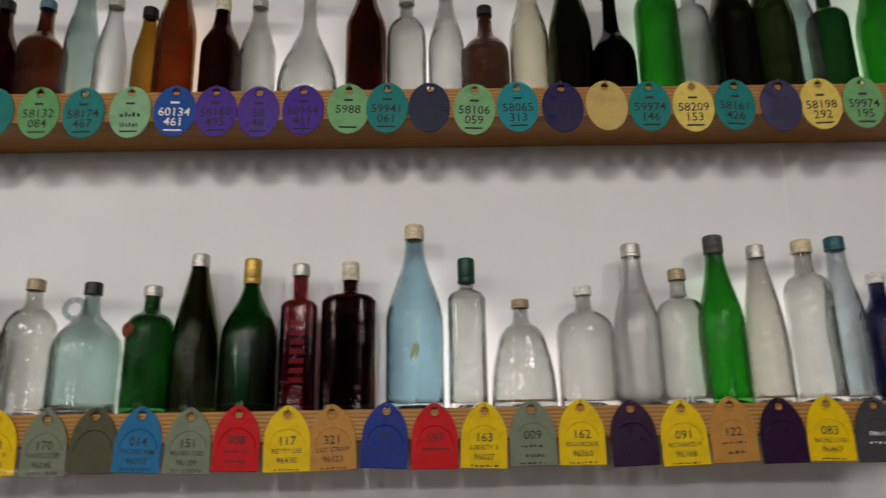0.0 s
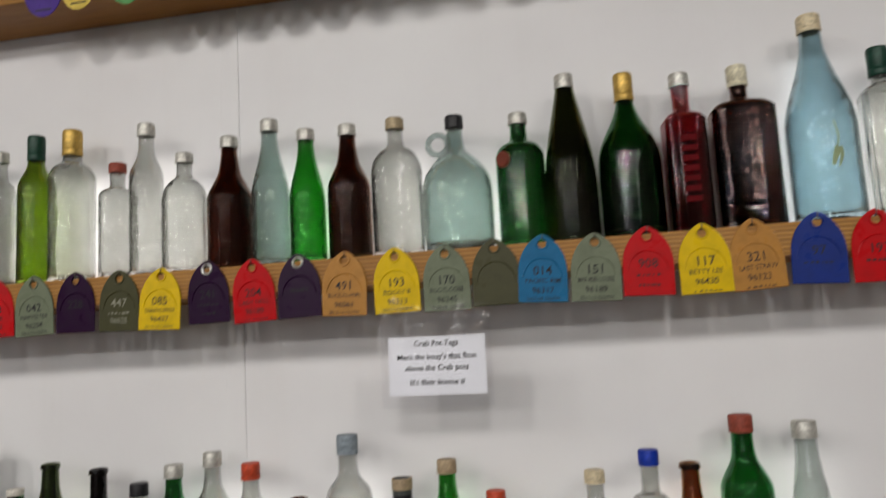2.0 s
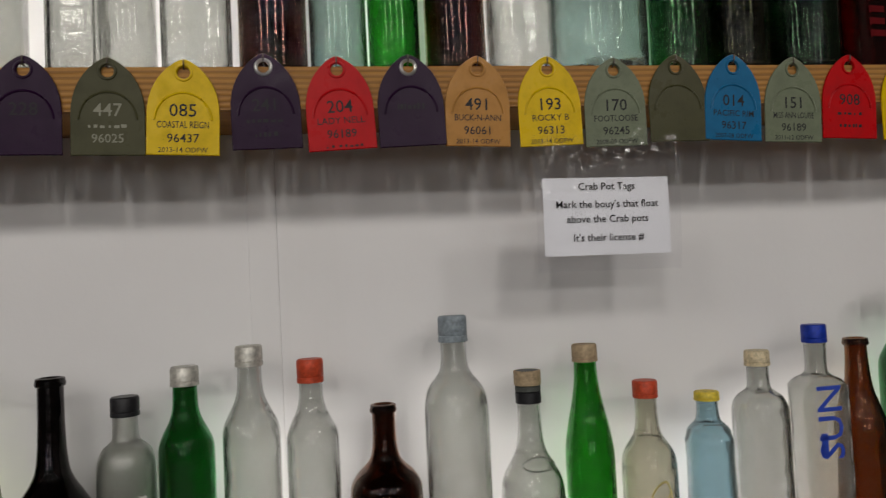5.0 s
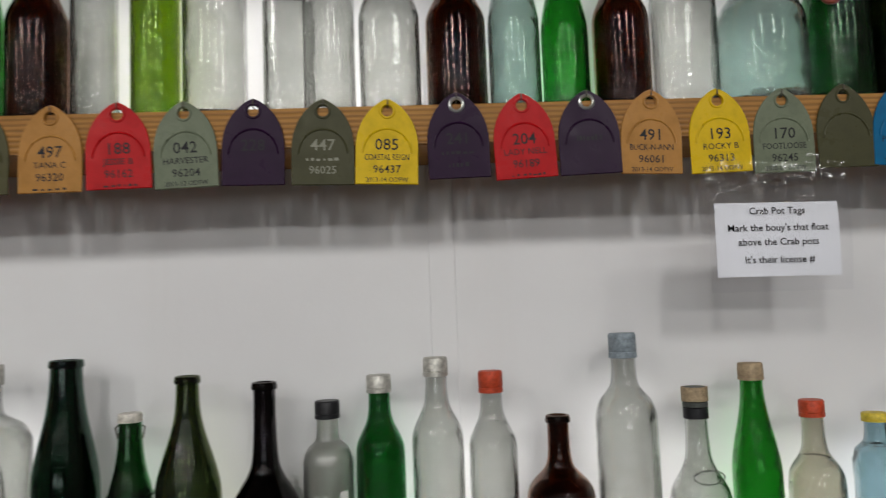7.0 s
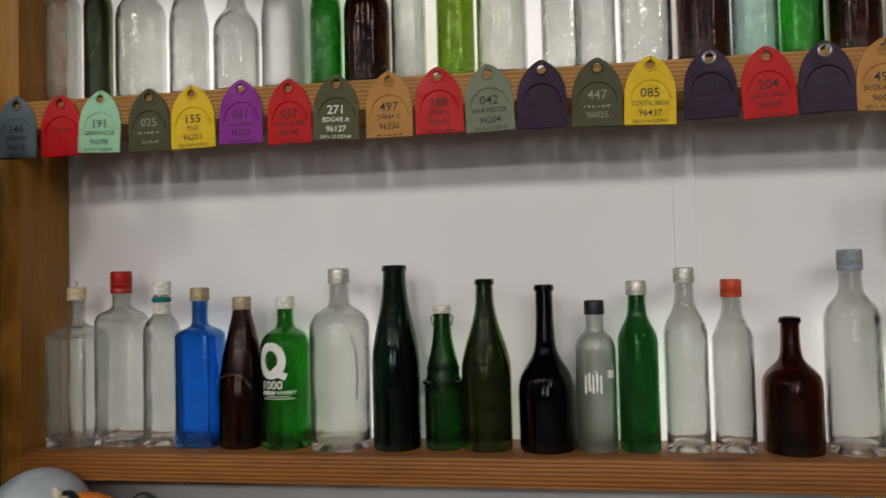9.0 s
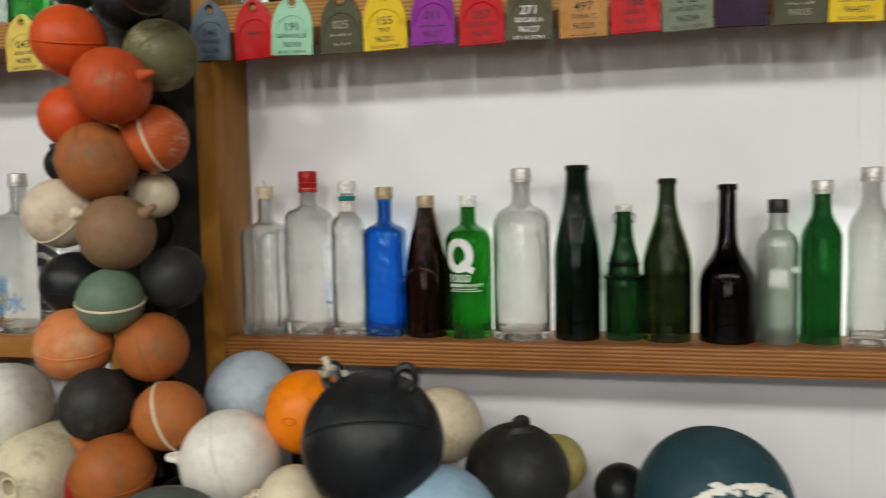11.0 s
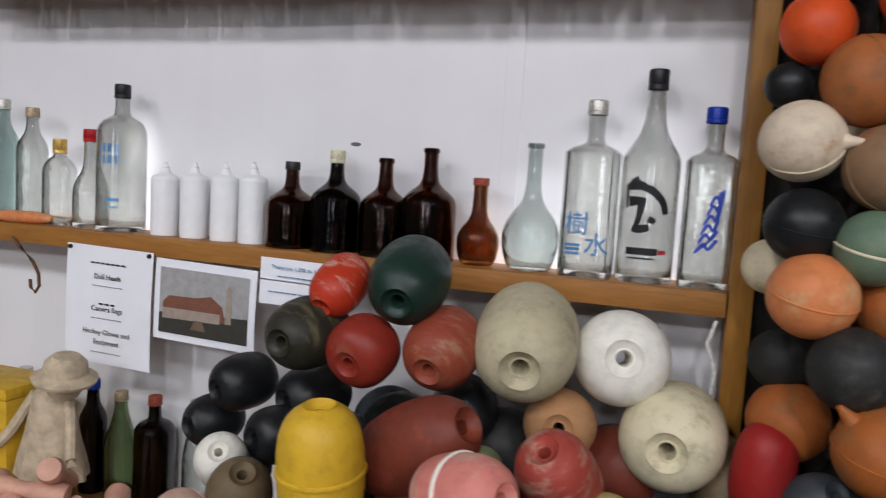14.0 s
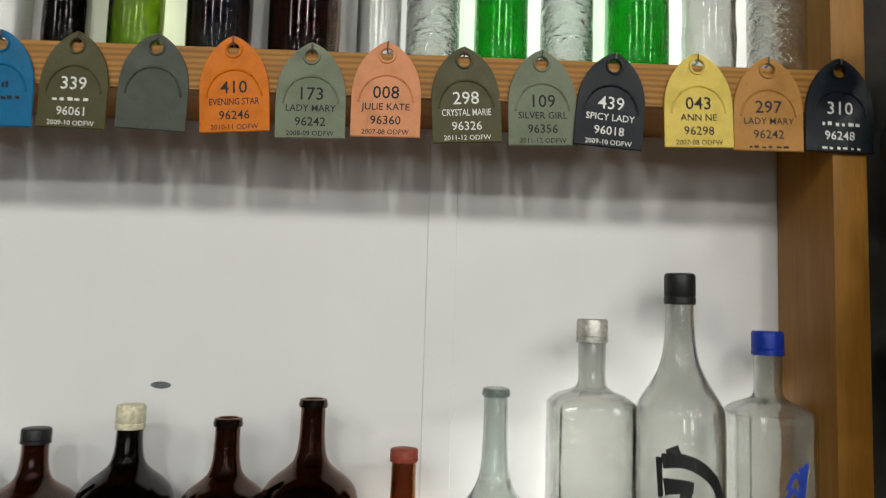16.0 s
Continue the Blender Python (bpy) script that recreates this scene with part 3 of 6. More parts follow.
def cap_bm(kind, r, z0, z1):
    bm = bmesh.new()
    seg = 40
    knurl = kind in ("silver", "goldgrey", "goldwhite", "white", "tan", "yellow")

    def section(a, rr, z):
        k = 1 + (0.022 if knurl and z < z0 + 0.8 * (z1 - z0) and round(a / (2 * math.pi) * seg) % 2 else 0)
        return rr * k * math.cos(a), rr * k * math.sin(a)

    h = z1 - z0
    lathe(((0, z0 + 0.3 * h), (r * 0.9, z0 + 0.3 * h), (r * 0.97, z0), (r * 1.01, z0 + 0.02 * h), (r * 1.01, z0 + 0.22 * h), (r * 0.96, z0 + 0.25 * h), (r, z0 + 0.28 * h),
           (r, z1 - 0.12 * h), (r * 0.97, z1 - 0.05 * h), (r * 0.9, z1), (0, z1)), seg, bm, section=section)
    return bm


DENSE = ("black", "dkgreen", "dkolive", "emdark", "brown", "navy", "dkamber", "redbrownglass", "red", "whiteplastic", "milky", "frost")


def bottle(kind, x, y, z, h, w, tint, cap, label):
    category = "wine bottle" if kind in ("wine", "burg", "champ") else "jug" if kind == "jug" and tint == "aqua" else "bottle"
    turn = random.uniform(-9, 9)
    t = empty(category.replace(" ", "_"), pose(x, y, z + 0.0005, 0, 0, turn), label, category, "bottles on the shelves")
    R = w / 2
    R = min(R, 0.062)
    rn = {"champ": 0.0165, "tube": 0.008, "swing": 0.013}.get(kind, 0.0142)
    rn = min(rn, R * 0.5) * (1.15 if h > 0.3 else 1.0)
    n_sq, deep = SQUARE.get(kind, (2, 1))
    line = [(zz * h, rn + f * (R - rn)) for zz, f in smooth_line(PROFILES[kind], 44)]
    top = h * (1 - CAP_LEN.get(cap, 0.085) * 0.25) if cap else h
    line = [(min(a, top), b) for a, b in line]

    def section(a, r, zz):
        k = max(0.0, min(1.0, (r - rn) / (R - rn + 1e-6) * 1.4))
        n = 2 + (n_sq - 2) * k
        c, s = math.cos(a), math.sin(a)
        q = (abs(c) ** n + abs(s) ** n) ** (-1 / n)
        if kind == "fluted" and k > 0.6:
            q *= 1 - 0.018 * (1 + math.cos(10 * a)) * (1 + 0.5 * math.sin(zz * 160))
        if kind == "ribbed" and k > 0.9:
            q *= 1 - 0.022 * (1 + math.sin(zz * 420))
        return r * q * c, r * q * s * (1 + (deep - 1) * k)

    body = bmesh.new()
    wall = 0.0028
    outer = [(0.0, 0.006), (line[0][1] * 0.75, 0.002)] + [(b, a) for a, b in line]
    if tint == "whiteplastic":
        lathe(outer + [(0, line[-1][0])], 28, body, section=section)
    else:
        lip = [(rn + 0.0018, line[-1][0] - 0.010), (rn + 0.0026, line[-1][0] - 0.006), (rn + 0.0018, line[-1][0] - 0.001)] if not cap else []
        wall = min(wall, rn * 0.3)
        mouth = [(rn - wall, line[-1][0])]
        inner = [(max(b - wall * (1.25 if b > rn * 1.5 else 1.0), 0.004), a) for a, b in line if max(0.03 * h, 0.013) < a < 0.97 * h][::-1]
        inner += [(inner[-1][0] * 0.93, 0.0115), (inner[-1][0] * 0.6, 0.0105), (0.0, 0.0125)]
        foot = [(0.0, 0.010), (R * 0.45, 0.008), (line[0][1] * 0.72, 0.002)]
        rings_out = foot + outer[2:-1] + lip + [outer[-1]] + mouth
        lathe(rings_out + inner, 30, body, section=section)
        body.verts.ensure_lookup_table()
        first = 1 + 30 * (len(rings_out) - 1)
        p1, p2 = random.uniform(0, 6), random.uniform(0, 6)
        for v in body.verts[first:] if tint not in DENSE else ():
            q = math.hypot(v.co.x, v.co.y)
            if q > rn * 1.3:
                a = math.atan2(v.co.y, v.co.x)
                k = 1 - (0.0010 + 0.0010 * math.sin(v.co.z * 210 + 2 * math.sin(2 * a + p1)) * math.sin(3 * a + p2 + v.co.z * 30)) / q
                v.co.x, v.co.y = v.co.x * k, v.co.y * k
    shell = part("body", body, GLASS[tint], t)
    shell.visible_shadow = tint in DENSE  # tints outside DENSE have their shadow switched off
    if cap:
        length = CAP_LEN.get(cap, 0.085) * h
        if kind == "tube":
            part("nozzle", lathe(((0, h * 0.90), (0.009, h * 0.90), (0.009, h * 0.93), (0.005, h * 0.95), (0.003, h), (0, h)), 16), CAP["white"], t)
        else:
            part("cap", cap_bm(cap, rn + 0.0022, h - length, h), CAP[cap], t)
    else:
        part("lip", ring_bm(rn + 0.0006, 0.0024, pose(0, 0, h - 0.007), seg=26, flat=1.7), GLASS[tint], t)
    t["neck"], t["tall"] = rn, h
    if kind == "swing":
        part("wire_clip", tube_bm(((-0.016, 0, h * .86), (-0.019, 0, h * .92), (0, -0.004, h * .99), (0.019, 0, h * .92), (0.016, 0, h * .86)), 0.0012), M_STEEL, t)
        for k in (0.46, 0.56):
            part("bead", ring_bm(R * (1.0 if k < .5 else .78), 0.004, pose(0, 0, h * k), seg=28), GLASS[tint], t)
    if category == "jug":
        t.matrix_world = pose(x, y, z + 0.0005)
        part("handle", ring_bm(0.018, 0.0055, pose(-rn - 0.017, 0, h * 0.80, 90), seg=24), GLASS[tint], t)
    return t


# ---- tags ----
def tag_mesh(kind, colour):
    """A moulded plastic tag, hanging from the middle of its hole, with a raised arc and eyelet rim."""
    key = kind + colour
    if key in TAG_MESHES:
        return TAG_MESHES[key]
    n, hole, thick = 48, 0.0070, 0.0024
    bm = bmesh.new()

    def edge(a):
        c, s = math.cos(a), math.sin(a)
        lo, hi = 0.0, 0.2
        for _ in range(24):
            mid = (lo + hi) / 2
            px, pz = c * mid, s * mid
            if kind == "arch":
                if pz < -0.094:
                    inside = False
                else:
                    half = 0.0395 if pz < -0.05 else 0.0395 * max(0.0, 1 - ((pz + 0.05) / 0.066) ** 2.3) ** 0.72
                    inside = abs(px) < half
            else:
                inside = (px / 0.0405) ** 2 + ((pz + 0.040) / 0.0535) ** 2 < 1
            lo, hi = (mid, hi) if inside else (lo, mid)
        return c * lo, s * lo

    angles = [2 * math.pi * i / n for i in range(n)]
    if kind == "arch":
        corner = math.atan2(-0.094, 0.0395)
        for want in (corner % (2 * math.pi), (math.pi - corner) % (2 * math.pi)):
            k = min(range(n), key=lambda i: abs(angles[i] - want))
            angles[k] = want
    rings = []
    for y in (-thick, 0.0):
        rings.append([bm.verts.new((hole * math.cos(a), y, hole * math.sin(a))) for a in angles])
        rings.append([bm.verts.new((edge(a)[0] * 0.985, y, edge(a)[1] * 0.985 - 0.0003)) for a in angles])
    mid = [bm.verts.new((edge(a)[0], -thick / 2, edge(a)[1])) for a in angles]
    for p, q in ((rings[0], rings[1]), (rings[3], rings[2]), (rings[2], rings[0]), (rings[1], mid), (mid, rings[3])):
        for i in range(n):
            j = (i + 1) % n
            bm.faces.new((p[i], p[j], q[j], q[i]))
    if kind == "arch":
        arc = [(0.031 * math.cos(a), -thick, -0.056 + 0.033 * math.sin(a)) for a in np.linspace(0.05, math.pi - 0.05, 22)]
        tube_bm([Vector(p) for p in arc], 0.0015, bm, 6)
    ring_bm(hole + 0.0017, 0.0017, pose(0, -thick, 0, 90), bm, 24, 6)
    me = bpy.data.meshes.new("plate")
    bmesh.ops.recalc_face_normals(bm, faces=bm.faces)
    bm.to_mesh(me)
    bm.free()
    me.materials.append(TAG[colour])
    me.polygons.foreach_set("use_smooth", [True] * len(me.polygons))
    me.set_sharp_from_angle(angle=radians(35))
    TAG_MESHES[key] = me
    return me


TAG_MESHES = {}
DARK_TAGS = ("olive", "olive2", "black", "charcoal", "slate2", "purple", "navy")
WORDS = {"purple": "dark purple", "olive2": "dark olive", "slate2": "dark grey", "paleyellow": "pale yellow", "green2": "light green", "teal2": "bright teal",
         "blue2": "blue", "slateviolet": "dark slate", "darkviolet": "dark violet", "wornyellow": "worn yellow", "palegreen": "pale green", "sage": "sage grey"}
NAIL = None


def hang_tag(kind, x, z, colour, lines, metal=False):
    global NAIL
    word = WORDS.get(colour, colour)
    shape = "arched" if kind == "arch" else "oval"
    state = "numbered" if lines and lines[0] != "#" else "unmarked"
    t = empty("crab_pot_tag" if kind == "arch" else "oval_tag", pose(x, Y_FRONT - 0.0015, z, random.uniform(-1.5, 2.5), random.gauss(0, 1.6), random.uniform(-3, 3)),
              f"{word} {shape} plastic {state} tag nailed to the shelf edge", "tag", "tags along the shelves")
    from_mesh("plate", tag_mesh(kind, colour), t)
    if NAIL is None:
        NAIL = part("nail", tube_bm(((0, 0.012, 0.0045), (0, -0.0035, 0.0052), (0.0004, -0.0052, 0.0085), (0.0006, -0.0050, 0.0150)), 0.0009, seg=6), M_STEEL, t).data
    else:
        from_mesh("nail", NAIL, t)
    if metal:
        part("eyelet", ring_bm(0.0085, 0.0022, pose(0, -0.0026, 0, 90), seg=24, tube=8), M_EYELET, t, "shiny metal eyelet")
    if lines:
        ink = M_FADED if colour == "olive" else M_WINK if colour in ("black", "olive2", "blue2", "charcoal") and kind == "arch" or colour == "blue2" else M_INK
        bm = bmesh.new()
        if kind == "arch":
            rows = ((-0.050, 0.0205, 0.038), (-0.0632, 0.0110, 0.056), (-0.0795, 0.0140, 0.040), (-0.0908, 0.0080, 0.058))
        else:
            rows = ((-0.0500, 0.0245, 0.062), (-0.0705, 0.0245, 0.042))
            bar_bm(bm, pose(0, -0.0027, -0.0245) @ UPRIGHT, 0.017, 0.0045)
            bar_bm(bm, pose(0, -0.0027, -0.0815) @ UPRIGHT, 0.034, 0.0035)
        for (zz, size, wide), line in zip(rows, lines):
            m = pose(0, -0.0027, zz) @ UPRIGHT
            line = line.replace("?", "")
            if line == "#":
                px = -wide * random.uniform(0.30, 0.42)
                while px < wide * 0.36:
                    w = wide * random.uniform(0.04, 0.11)
                    bar_bm(bm, m @ pose(px + w / 2, random.uniform(-.0004, .0004), 0), w, size * random.uniform(0.22, 0.38))
                    px += w + wide * random.uniform(0.03, 0.09)
            elif line:
                squeeze = min(1.0, wide / (text_width(line) * size))
                text_bm(line, size, bm, m @ Matrix.Diagonal((squeeze, 1, 1, 1)))
        part("lettering", bm, ink, t, smooth=False)
    return t


def arch_tag(x, colour, lines, metal=False):
    return hang_tag("arch", x, Z_B - 0.006 + random.uniform(-0.003, 0.003), colour, lines, metal)


def oval_tag(x, colour, lines):
    return hang_tag("oval", x, Z_A - 0.004 + random.uniform(-0.003, 0.002), colour, lines)


# ---- floats ----
def toward(x, y, z, axis):
    return Matrix.Translation((x, y, z)) @ Vector(axis).to_track_quat("Z", "Y").to_matrix().to_4x4()


def ball_float(x, y, z, a, b, colour, label, seam=0, spike=None, knob=None, lugs=False, dent=False, paint=False):
    r = (a + b) / 2
    t = empty("ball_float", Matrix.Translation((x, y, z)), label, "fishing float", "fishing floats")
    mat = FLOAT[colour]
    n = 26
    flat = random.uniform(0.96, 1.0)
    prof = [(max(0, r * math.sin(math.pi * i / n)) if 0 < i < n else 0, -flat * r * math.cos(math.pi * i / n)) for i in range(n + 1)]
    spin = pose(0, 0, 0, random.uniform(0, 360), random.uniform(0, 360), 0)
    part("shell", lathe(prof, 40, m=spin), mat, t)
    if not seam:
        part("mould_line", ring_bm(r * 0.985, r * 0.022, spin @ pose(0, 0, 0, 90), seg=44, tube=6, flat=1.3), mat, t)
    pale = FLOAT["cream"] if colour in ("browncream", "orangered", "redcream", "seagreen") else mat
    if seam:
        tilt = pose(0, 0, 0, 0, 72, 14) if seam == 1 else pose(0, 0, 0, 12, 8, 0)
        part("seam_band", ring_bm(r * 0.995, r * (0.028 if pale is not mat else 0.020), tilt, seg=44, tube=8, flat=1.5), pale, t)
    if spike:
        d = Vector(spike).normalized()
        part("spike", lathe(((0, r * 0.9), (r * 0.22, r * 0.93), (r * 0.15, r * 1.08), (r * 0.09, r * 1.28), (r * 0.07, r * 1.36), (0, r * 1.38)), 16, m=toward(0, 0, 0, d)), mat, t)
    if knob:
        d = Vector(knob).normalized()
        m = toward(0, 0, 0, d) @ Matrix.Translation((0, 0, r * 1.08)) @ pose(0, 0, 0, 90)
        part("eyelet", ring_bm(r * 0.13, r * 0.07, m, seg=22), mat, t)
        part("ear", lathe(((0, r * 0.93), (r * 0.40, r * 0.905), (r * 0.27, r * 0.975), (r * 0.17, r * 1.06), (0, r * 1.06)), 22, m=toward(0, 0, 0, d) @ Matrix.Diagonal((1, 0.55, 1, 1))), mat, t)
    if lugs:
        for k in (-1, 1):
            m = Matrix.Translation((k * r * 0.52, -0.1 * r, r * 0.93)) @ pose(0, 0, 0, 90, 0, 12 * k)
            lug = part("lug", ring_bm(r * 0.14, r * 0.055, m @ Matrix.Diagonal((1, 1.25, 1, 1)), seg=26, flat=1.5), mat, t)
        part("rope_end", tube_bm([(-r * .70, -.1 * r, r * 1.02), (-r * .55, -.28 * r, r * 1.10), (-r * .44, -.1 * r, r * 1.05), (-r * .30, -.24 * r, r * 1.02)], 0.005), M_ROPE, t, "pale frayed rope end")
        part("rope_knot", tube_bm([(-r * .60, -.2 * r, r * 1.22), (-r * .52, -.28 * r, r * 1.08), (-r * .60, -.2 * r, r * .98)], 0.005), M_ROPE, t)
    if dent:
        d = Vector((-0.05, -1, 0.05)).normalized()
        # the dent is drawn as a darker, redder disc laid on the shell
        part("plug", lathe(((0, r * 0.97), (r * 0.12, r * 0.985), (r * 0.15, r * 1.005), (r * 0.17, r * 0.98)), 18, m=toward(0, 0, 0, d) @ Matrix.Diagonal((1.0, 0.6, 1, 1))), FLOAT["redrust"], t)
    if paint:
        for i in range(34):
            u = i / 33
            az = -0.35 + 1.25 * u
            el = 0.50 + 0.16 * math.sin(3 * u) - 0.10 * u + random.uniform(-.10, .05)
            d = Vector((math.sin(az) * math.cos(el), -math.cos(az) * math.cos(el), math.sin(el)))
            k = random.uniform(.025, .065)
            m = toward(0, 0, 0, d) @ Matrix.Diagonal((random.uniform(.7, 1.4), random.uniform(.5, 1.1), 1, 1))
            lift = 1.004 + 0.0004 * i / 4
            part("paint_flake", lathe(((0, r * (lift + .002)), (r * k, r * lift), (r * k * 1.15, r * 0.99)), 8, m=m), FLOAT["white"], t)
    return t


def barrel_float(x, y, z, a, b, colour, label, axis=(0, -1, 0), ridge=False, ring=None, true=False):
    """a and b: half the width and height it shows, or with true its radius and half length."""
    d = Vector(axis).normalized()
    t = empty("barrel_float", toward(x, y, z, d), label, "fishing float", "fishing floats")
    facing = abs(d.y) > 0.75 and not true
    r = 0.90 * (a + b) / 2 if facing else a
    half = r * random.uniform(1.15, 1.3) if facing else max(b / math.sqrt(1 - d.y ** 2), r)
    half = b if true else half
    hole = r * 0.15
    power = random.uniform(2.2, 2.8)
    prof = [(hole * 0.8, half * 0.2)]
    prof += [(hole, half * 0.78), (hole * 1.2, half * 0.88), (hole * 2.2, half * 0.945)]
    for i in range(1, 24):
        s = math.cos(math.pi * (i - 0.4) / 23.2)
        rr = r * (1 - abs(s) ** power) ** (1 / power)
        prof.append((max(rr, hole * 2.5), s * half))
    prof += [(hole * 2.2, -half * 0.945), (hole * 1.2, -half * 0.88), (hole, -half * 0.8), (hole * 0.8, half * 0.2)]
    part("shell", lathe(prof, 36), FLOAT[colour], t)
    part("hole_rim", ring_bm(hole * 1.25, hole * 0.2, Matrix.Translation((0, 0, half * 0.88)), seg=22, tube=6), FLOAT[colour], t)
    if ridge:
        part("band", ring_bm(r * 0.99, r * 0.06, seg=40, flat=1.2), FLOAT["white"] if colour == "pinkfloat" else FLOAT[colour], t)
    if ring:
        part("end_ring", ring_bm(hole * 1.9, hole * 0.75, Matrix.Translation((0, 0, half * 0.95)), seg=24), FLOAT[ring], t)
    return t

# bottles on the lower shelf, main bay
gold_square = bottle("square", -2.335, 1.588, Z_C, 0.286, 0.086, "clear", "goldwhite", "clear square liquor bottle with a worn gold cap")
red_capped = bottle("flatsq", -2.245, 1.588, Z_C, 0.313, 0.084, "clear", "red", "clear square liquor bottle with a tall red cap")
white_capped = bottle("liquor", -2.166, 1.588, Z_C, 0.294, 0.066, "clear", "white", "slim clear liquor bottle with a white cap")
bottle("square", -2.092, 1.588, Z_C, 0.280, 0.074, "blue", "goldgrey", "blue square gin bottle with a dull gold cap")
arch_brown = bottle("cone", -2.012, 1.588, Z_C, 0.262, 0.084, "brown", "goldgrey", "dark brown tapered bottle with a gold cap")
whisky = bottle("liquor", -1.931, 1.588, Z_C, 0.262, 0.087, "green", "white", "green whisky bottle with a large white ring mark and white cap")
big_clear = bottle("liquor", -1.832, 1.588, Z_C, 0.308, 0.105, "clear", "silver", "large clear round bottle with a silver screw cap")
bottle("champ", -1.732, 1.588, Z_C, 0.311, 0.083, "dkgreen", None, "dark green champagne bottle without a cork")
bottle("swing", -1.650, 1.588, Z_C, 0.239, 0.065, "midgreen", "porcelain", "green swing-top beer bottle with a porcelain stopper")
bottle("burg", -1.576, 1.588, Z_C, 0.284, 0.084, "olive", None, "olive green burgundy wine bottle")
bottle("squatneck", -1.476, 1.588, Z_C, 0.272, 0.094, "black", None, "black round-bodied brandy bottle with a long neck")
frosted = bottle("liquor", -1.394, 1.588, Z_C, 0.244, 0.066, "frost", "black", "frosted clear bottle with a black cap")
bottle("wine", -1.325, 1.588, Z_C, 0.275, 0.065, "emerald", "silver", "emerald green bottle with a silver cap")
bottle("wine", -1.249, 1.588, Z_C, 0.295, 0.069, "clear", "silver", "tall clear bottle with a silver screw cap")
bottle("wine", -1.176, 1.588, Z_C, 0.274, 0.064, "clear", "orange", "clear bottle with an orange-red cap")
bottle("squat", -1.088, 1.588, Z_C, 0.212, 0.091, "brown", None, "squat dark brown bottle with an open lip")
bottle("fluted", -0.995, 1.588, Z_C, 0.317, 0.083, "clear", "grey", "tall clear fluted bottle with a grey cap")
stoppered = bottle("squatneck", -0.900, 1.588, Z_C, 0.241, 0.082, "clear", "darkgrey", "clear round-shouldered bottle with a dark stopper")
bottle("burg", -0.821, 1.588, Z_C, 0.270, 0.064, "green", "tan", "bright green bottle with a tan cap")
yellowish_flask = bottle("squat", -0.740, 1.588, Z_C, 0.217, 0.072, "yellowish", "orange", "yellowish clear bottle with a red-orange cap")
bottle("ribbed", -0.653, 1.588, Z_C, 0.196, 0.064, "ltblue", "yellow", "pale blue ribbed bottle with a yellow cap")
bottle("liquor", -0.576, 1.588, Z_C, 0.246, 0.074, "clear", "goldwhite", "clear bottle with a worn patterned cap")
sun_bottle = bottle("square", -0.488, 1.588, Z_C, 0.276, 0.062, "clear", "bluecap", "clear square bottle with a blue cap and blue lettering")
bottle("beer", -0.425, 1.588, Z_C, 0.254, 0.065, "amber", None, "amber brown long-neck beer bottle")
bottle("wine", -0.341, 1.588, Z_C, 0.326, 0.080, "emerald", "redbrown", "large emerald green bottle with a red-brown cap")
bottle("burg", -0.247, 1.588, Z_C, 0.313, 0.066, "aquaclear", "silver", "pale clear bottle with a silver cap")
bottle("beer", -0.187, 1.588, Z_C, 0.163, 0.062, "black", "black", "black bottle with a black cap")
# bottles on the middle shelf, main bay
bottle("flask", -0.882, 1.588, Z_B, 0.254, 0.092, "clear", "goldgrey", "clear flat flask bottle with a dull cap")
bottle("jug", -0.773, 1.588, Z_B, 0.246, 0.124, "aqua", "black", "aqua glass jug with a ring handle and black cap")
gin_bottle = bottle("liquor", -0.660, 1.588, Z_B, 0.238, 0.085, "midgreen", "silver", "green gin bottle with a red seal and silver cap")
bottle("cone", -0.575, 1.588, Z_B, 0.298, 0.088, "dkolive", "silver", "tall dark olive tapered bottle with a silver cap")
bottle("jug2", -0.475, 1.588, Z_B, 0.287, 0.104, "emdark", "gold", "dark green bottle with a long gold foil neck")
red_square = bottle("square", -0.383, 1.588, Z_B, 0.276, 0.067, "red", "silver", "red square bottle with a silver cap")
bottle("flatsq", -0.289, 1.588, Z_B, 0.278, 0.100, "brown", "cream", "dark brown rectangular bottle with a cream cap")
leaf_bottle = bottle("burg", -0.168, 1.588, Z_B, 0.350, 0.108, "ltblue", "goldwhite", "large light blue bottle with a leaf mark and pale cap")
bottle("flatsq", -0.070, 1.588, Z_B, 0.282, 0.070, "clear", "greenblack", "clear square bottle with a tall dark green cap")
bottle("cone2", 0.030, 1.588, Z_B, 0.201, 0.116, "clear", "tan", "clear pinched decanter bottle with a tan cap")
bottle("flask", 0.149, 1.588, Z_B, 0.226, 0.106, "clear", "white", "clear round-shouldered flask with torn white foil")
bottle("burg", 0.247, 1.588, Z_B, 0.306, 0.086, "milky", "silver", "cloudy clear slender bottle with a silver cap")
bottle("liquor", 0.331, 1.588, Z_B, 0.255, 0.087, "clear", "goldgrey", "clear squat bottle with a dull cap")
bottle("burg", 0.407, 1.588, Z_B, 0.320, 0.082, "green", "darkgrey", "bright green bottle with a dark cap")
bottle("cone", 0.487, 1.588, Z_B, 0.300, 0.077, "clearwarm", "silver", "clear wavy-sided bottle with a silver cap")
bottle("liquor", 0.577, 1.588, Z_B, 0.309, 0.086, "clear", "goldwhite", "clear bottle with a cream cap")
bottle("burg", 0.642, 1.588, Z_B, 0.314, 0.070, "paleblue", "tealdark", "pale blue bottle with a dark teal cap")
bottle("wine", 0.710, 1.588, Z_B, 0.242, 0.063, "navy", "white", "dark navy bottle with a white cap")
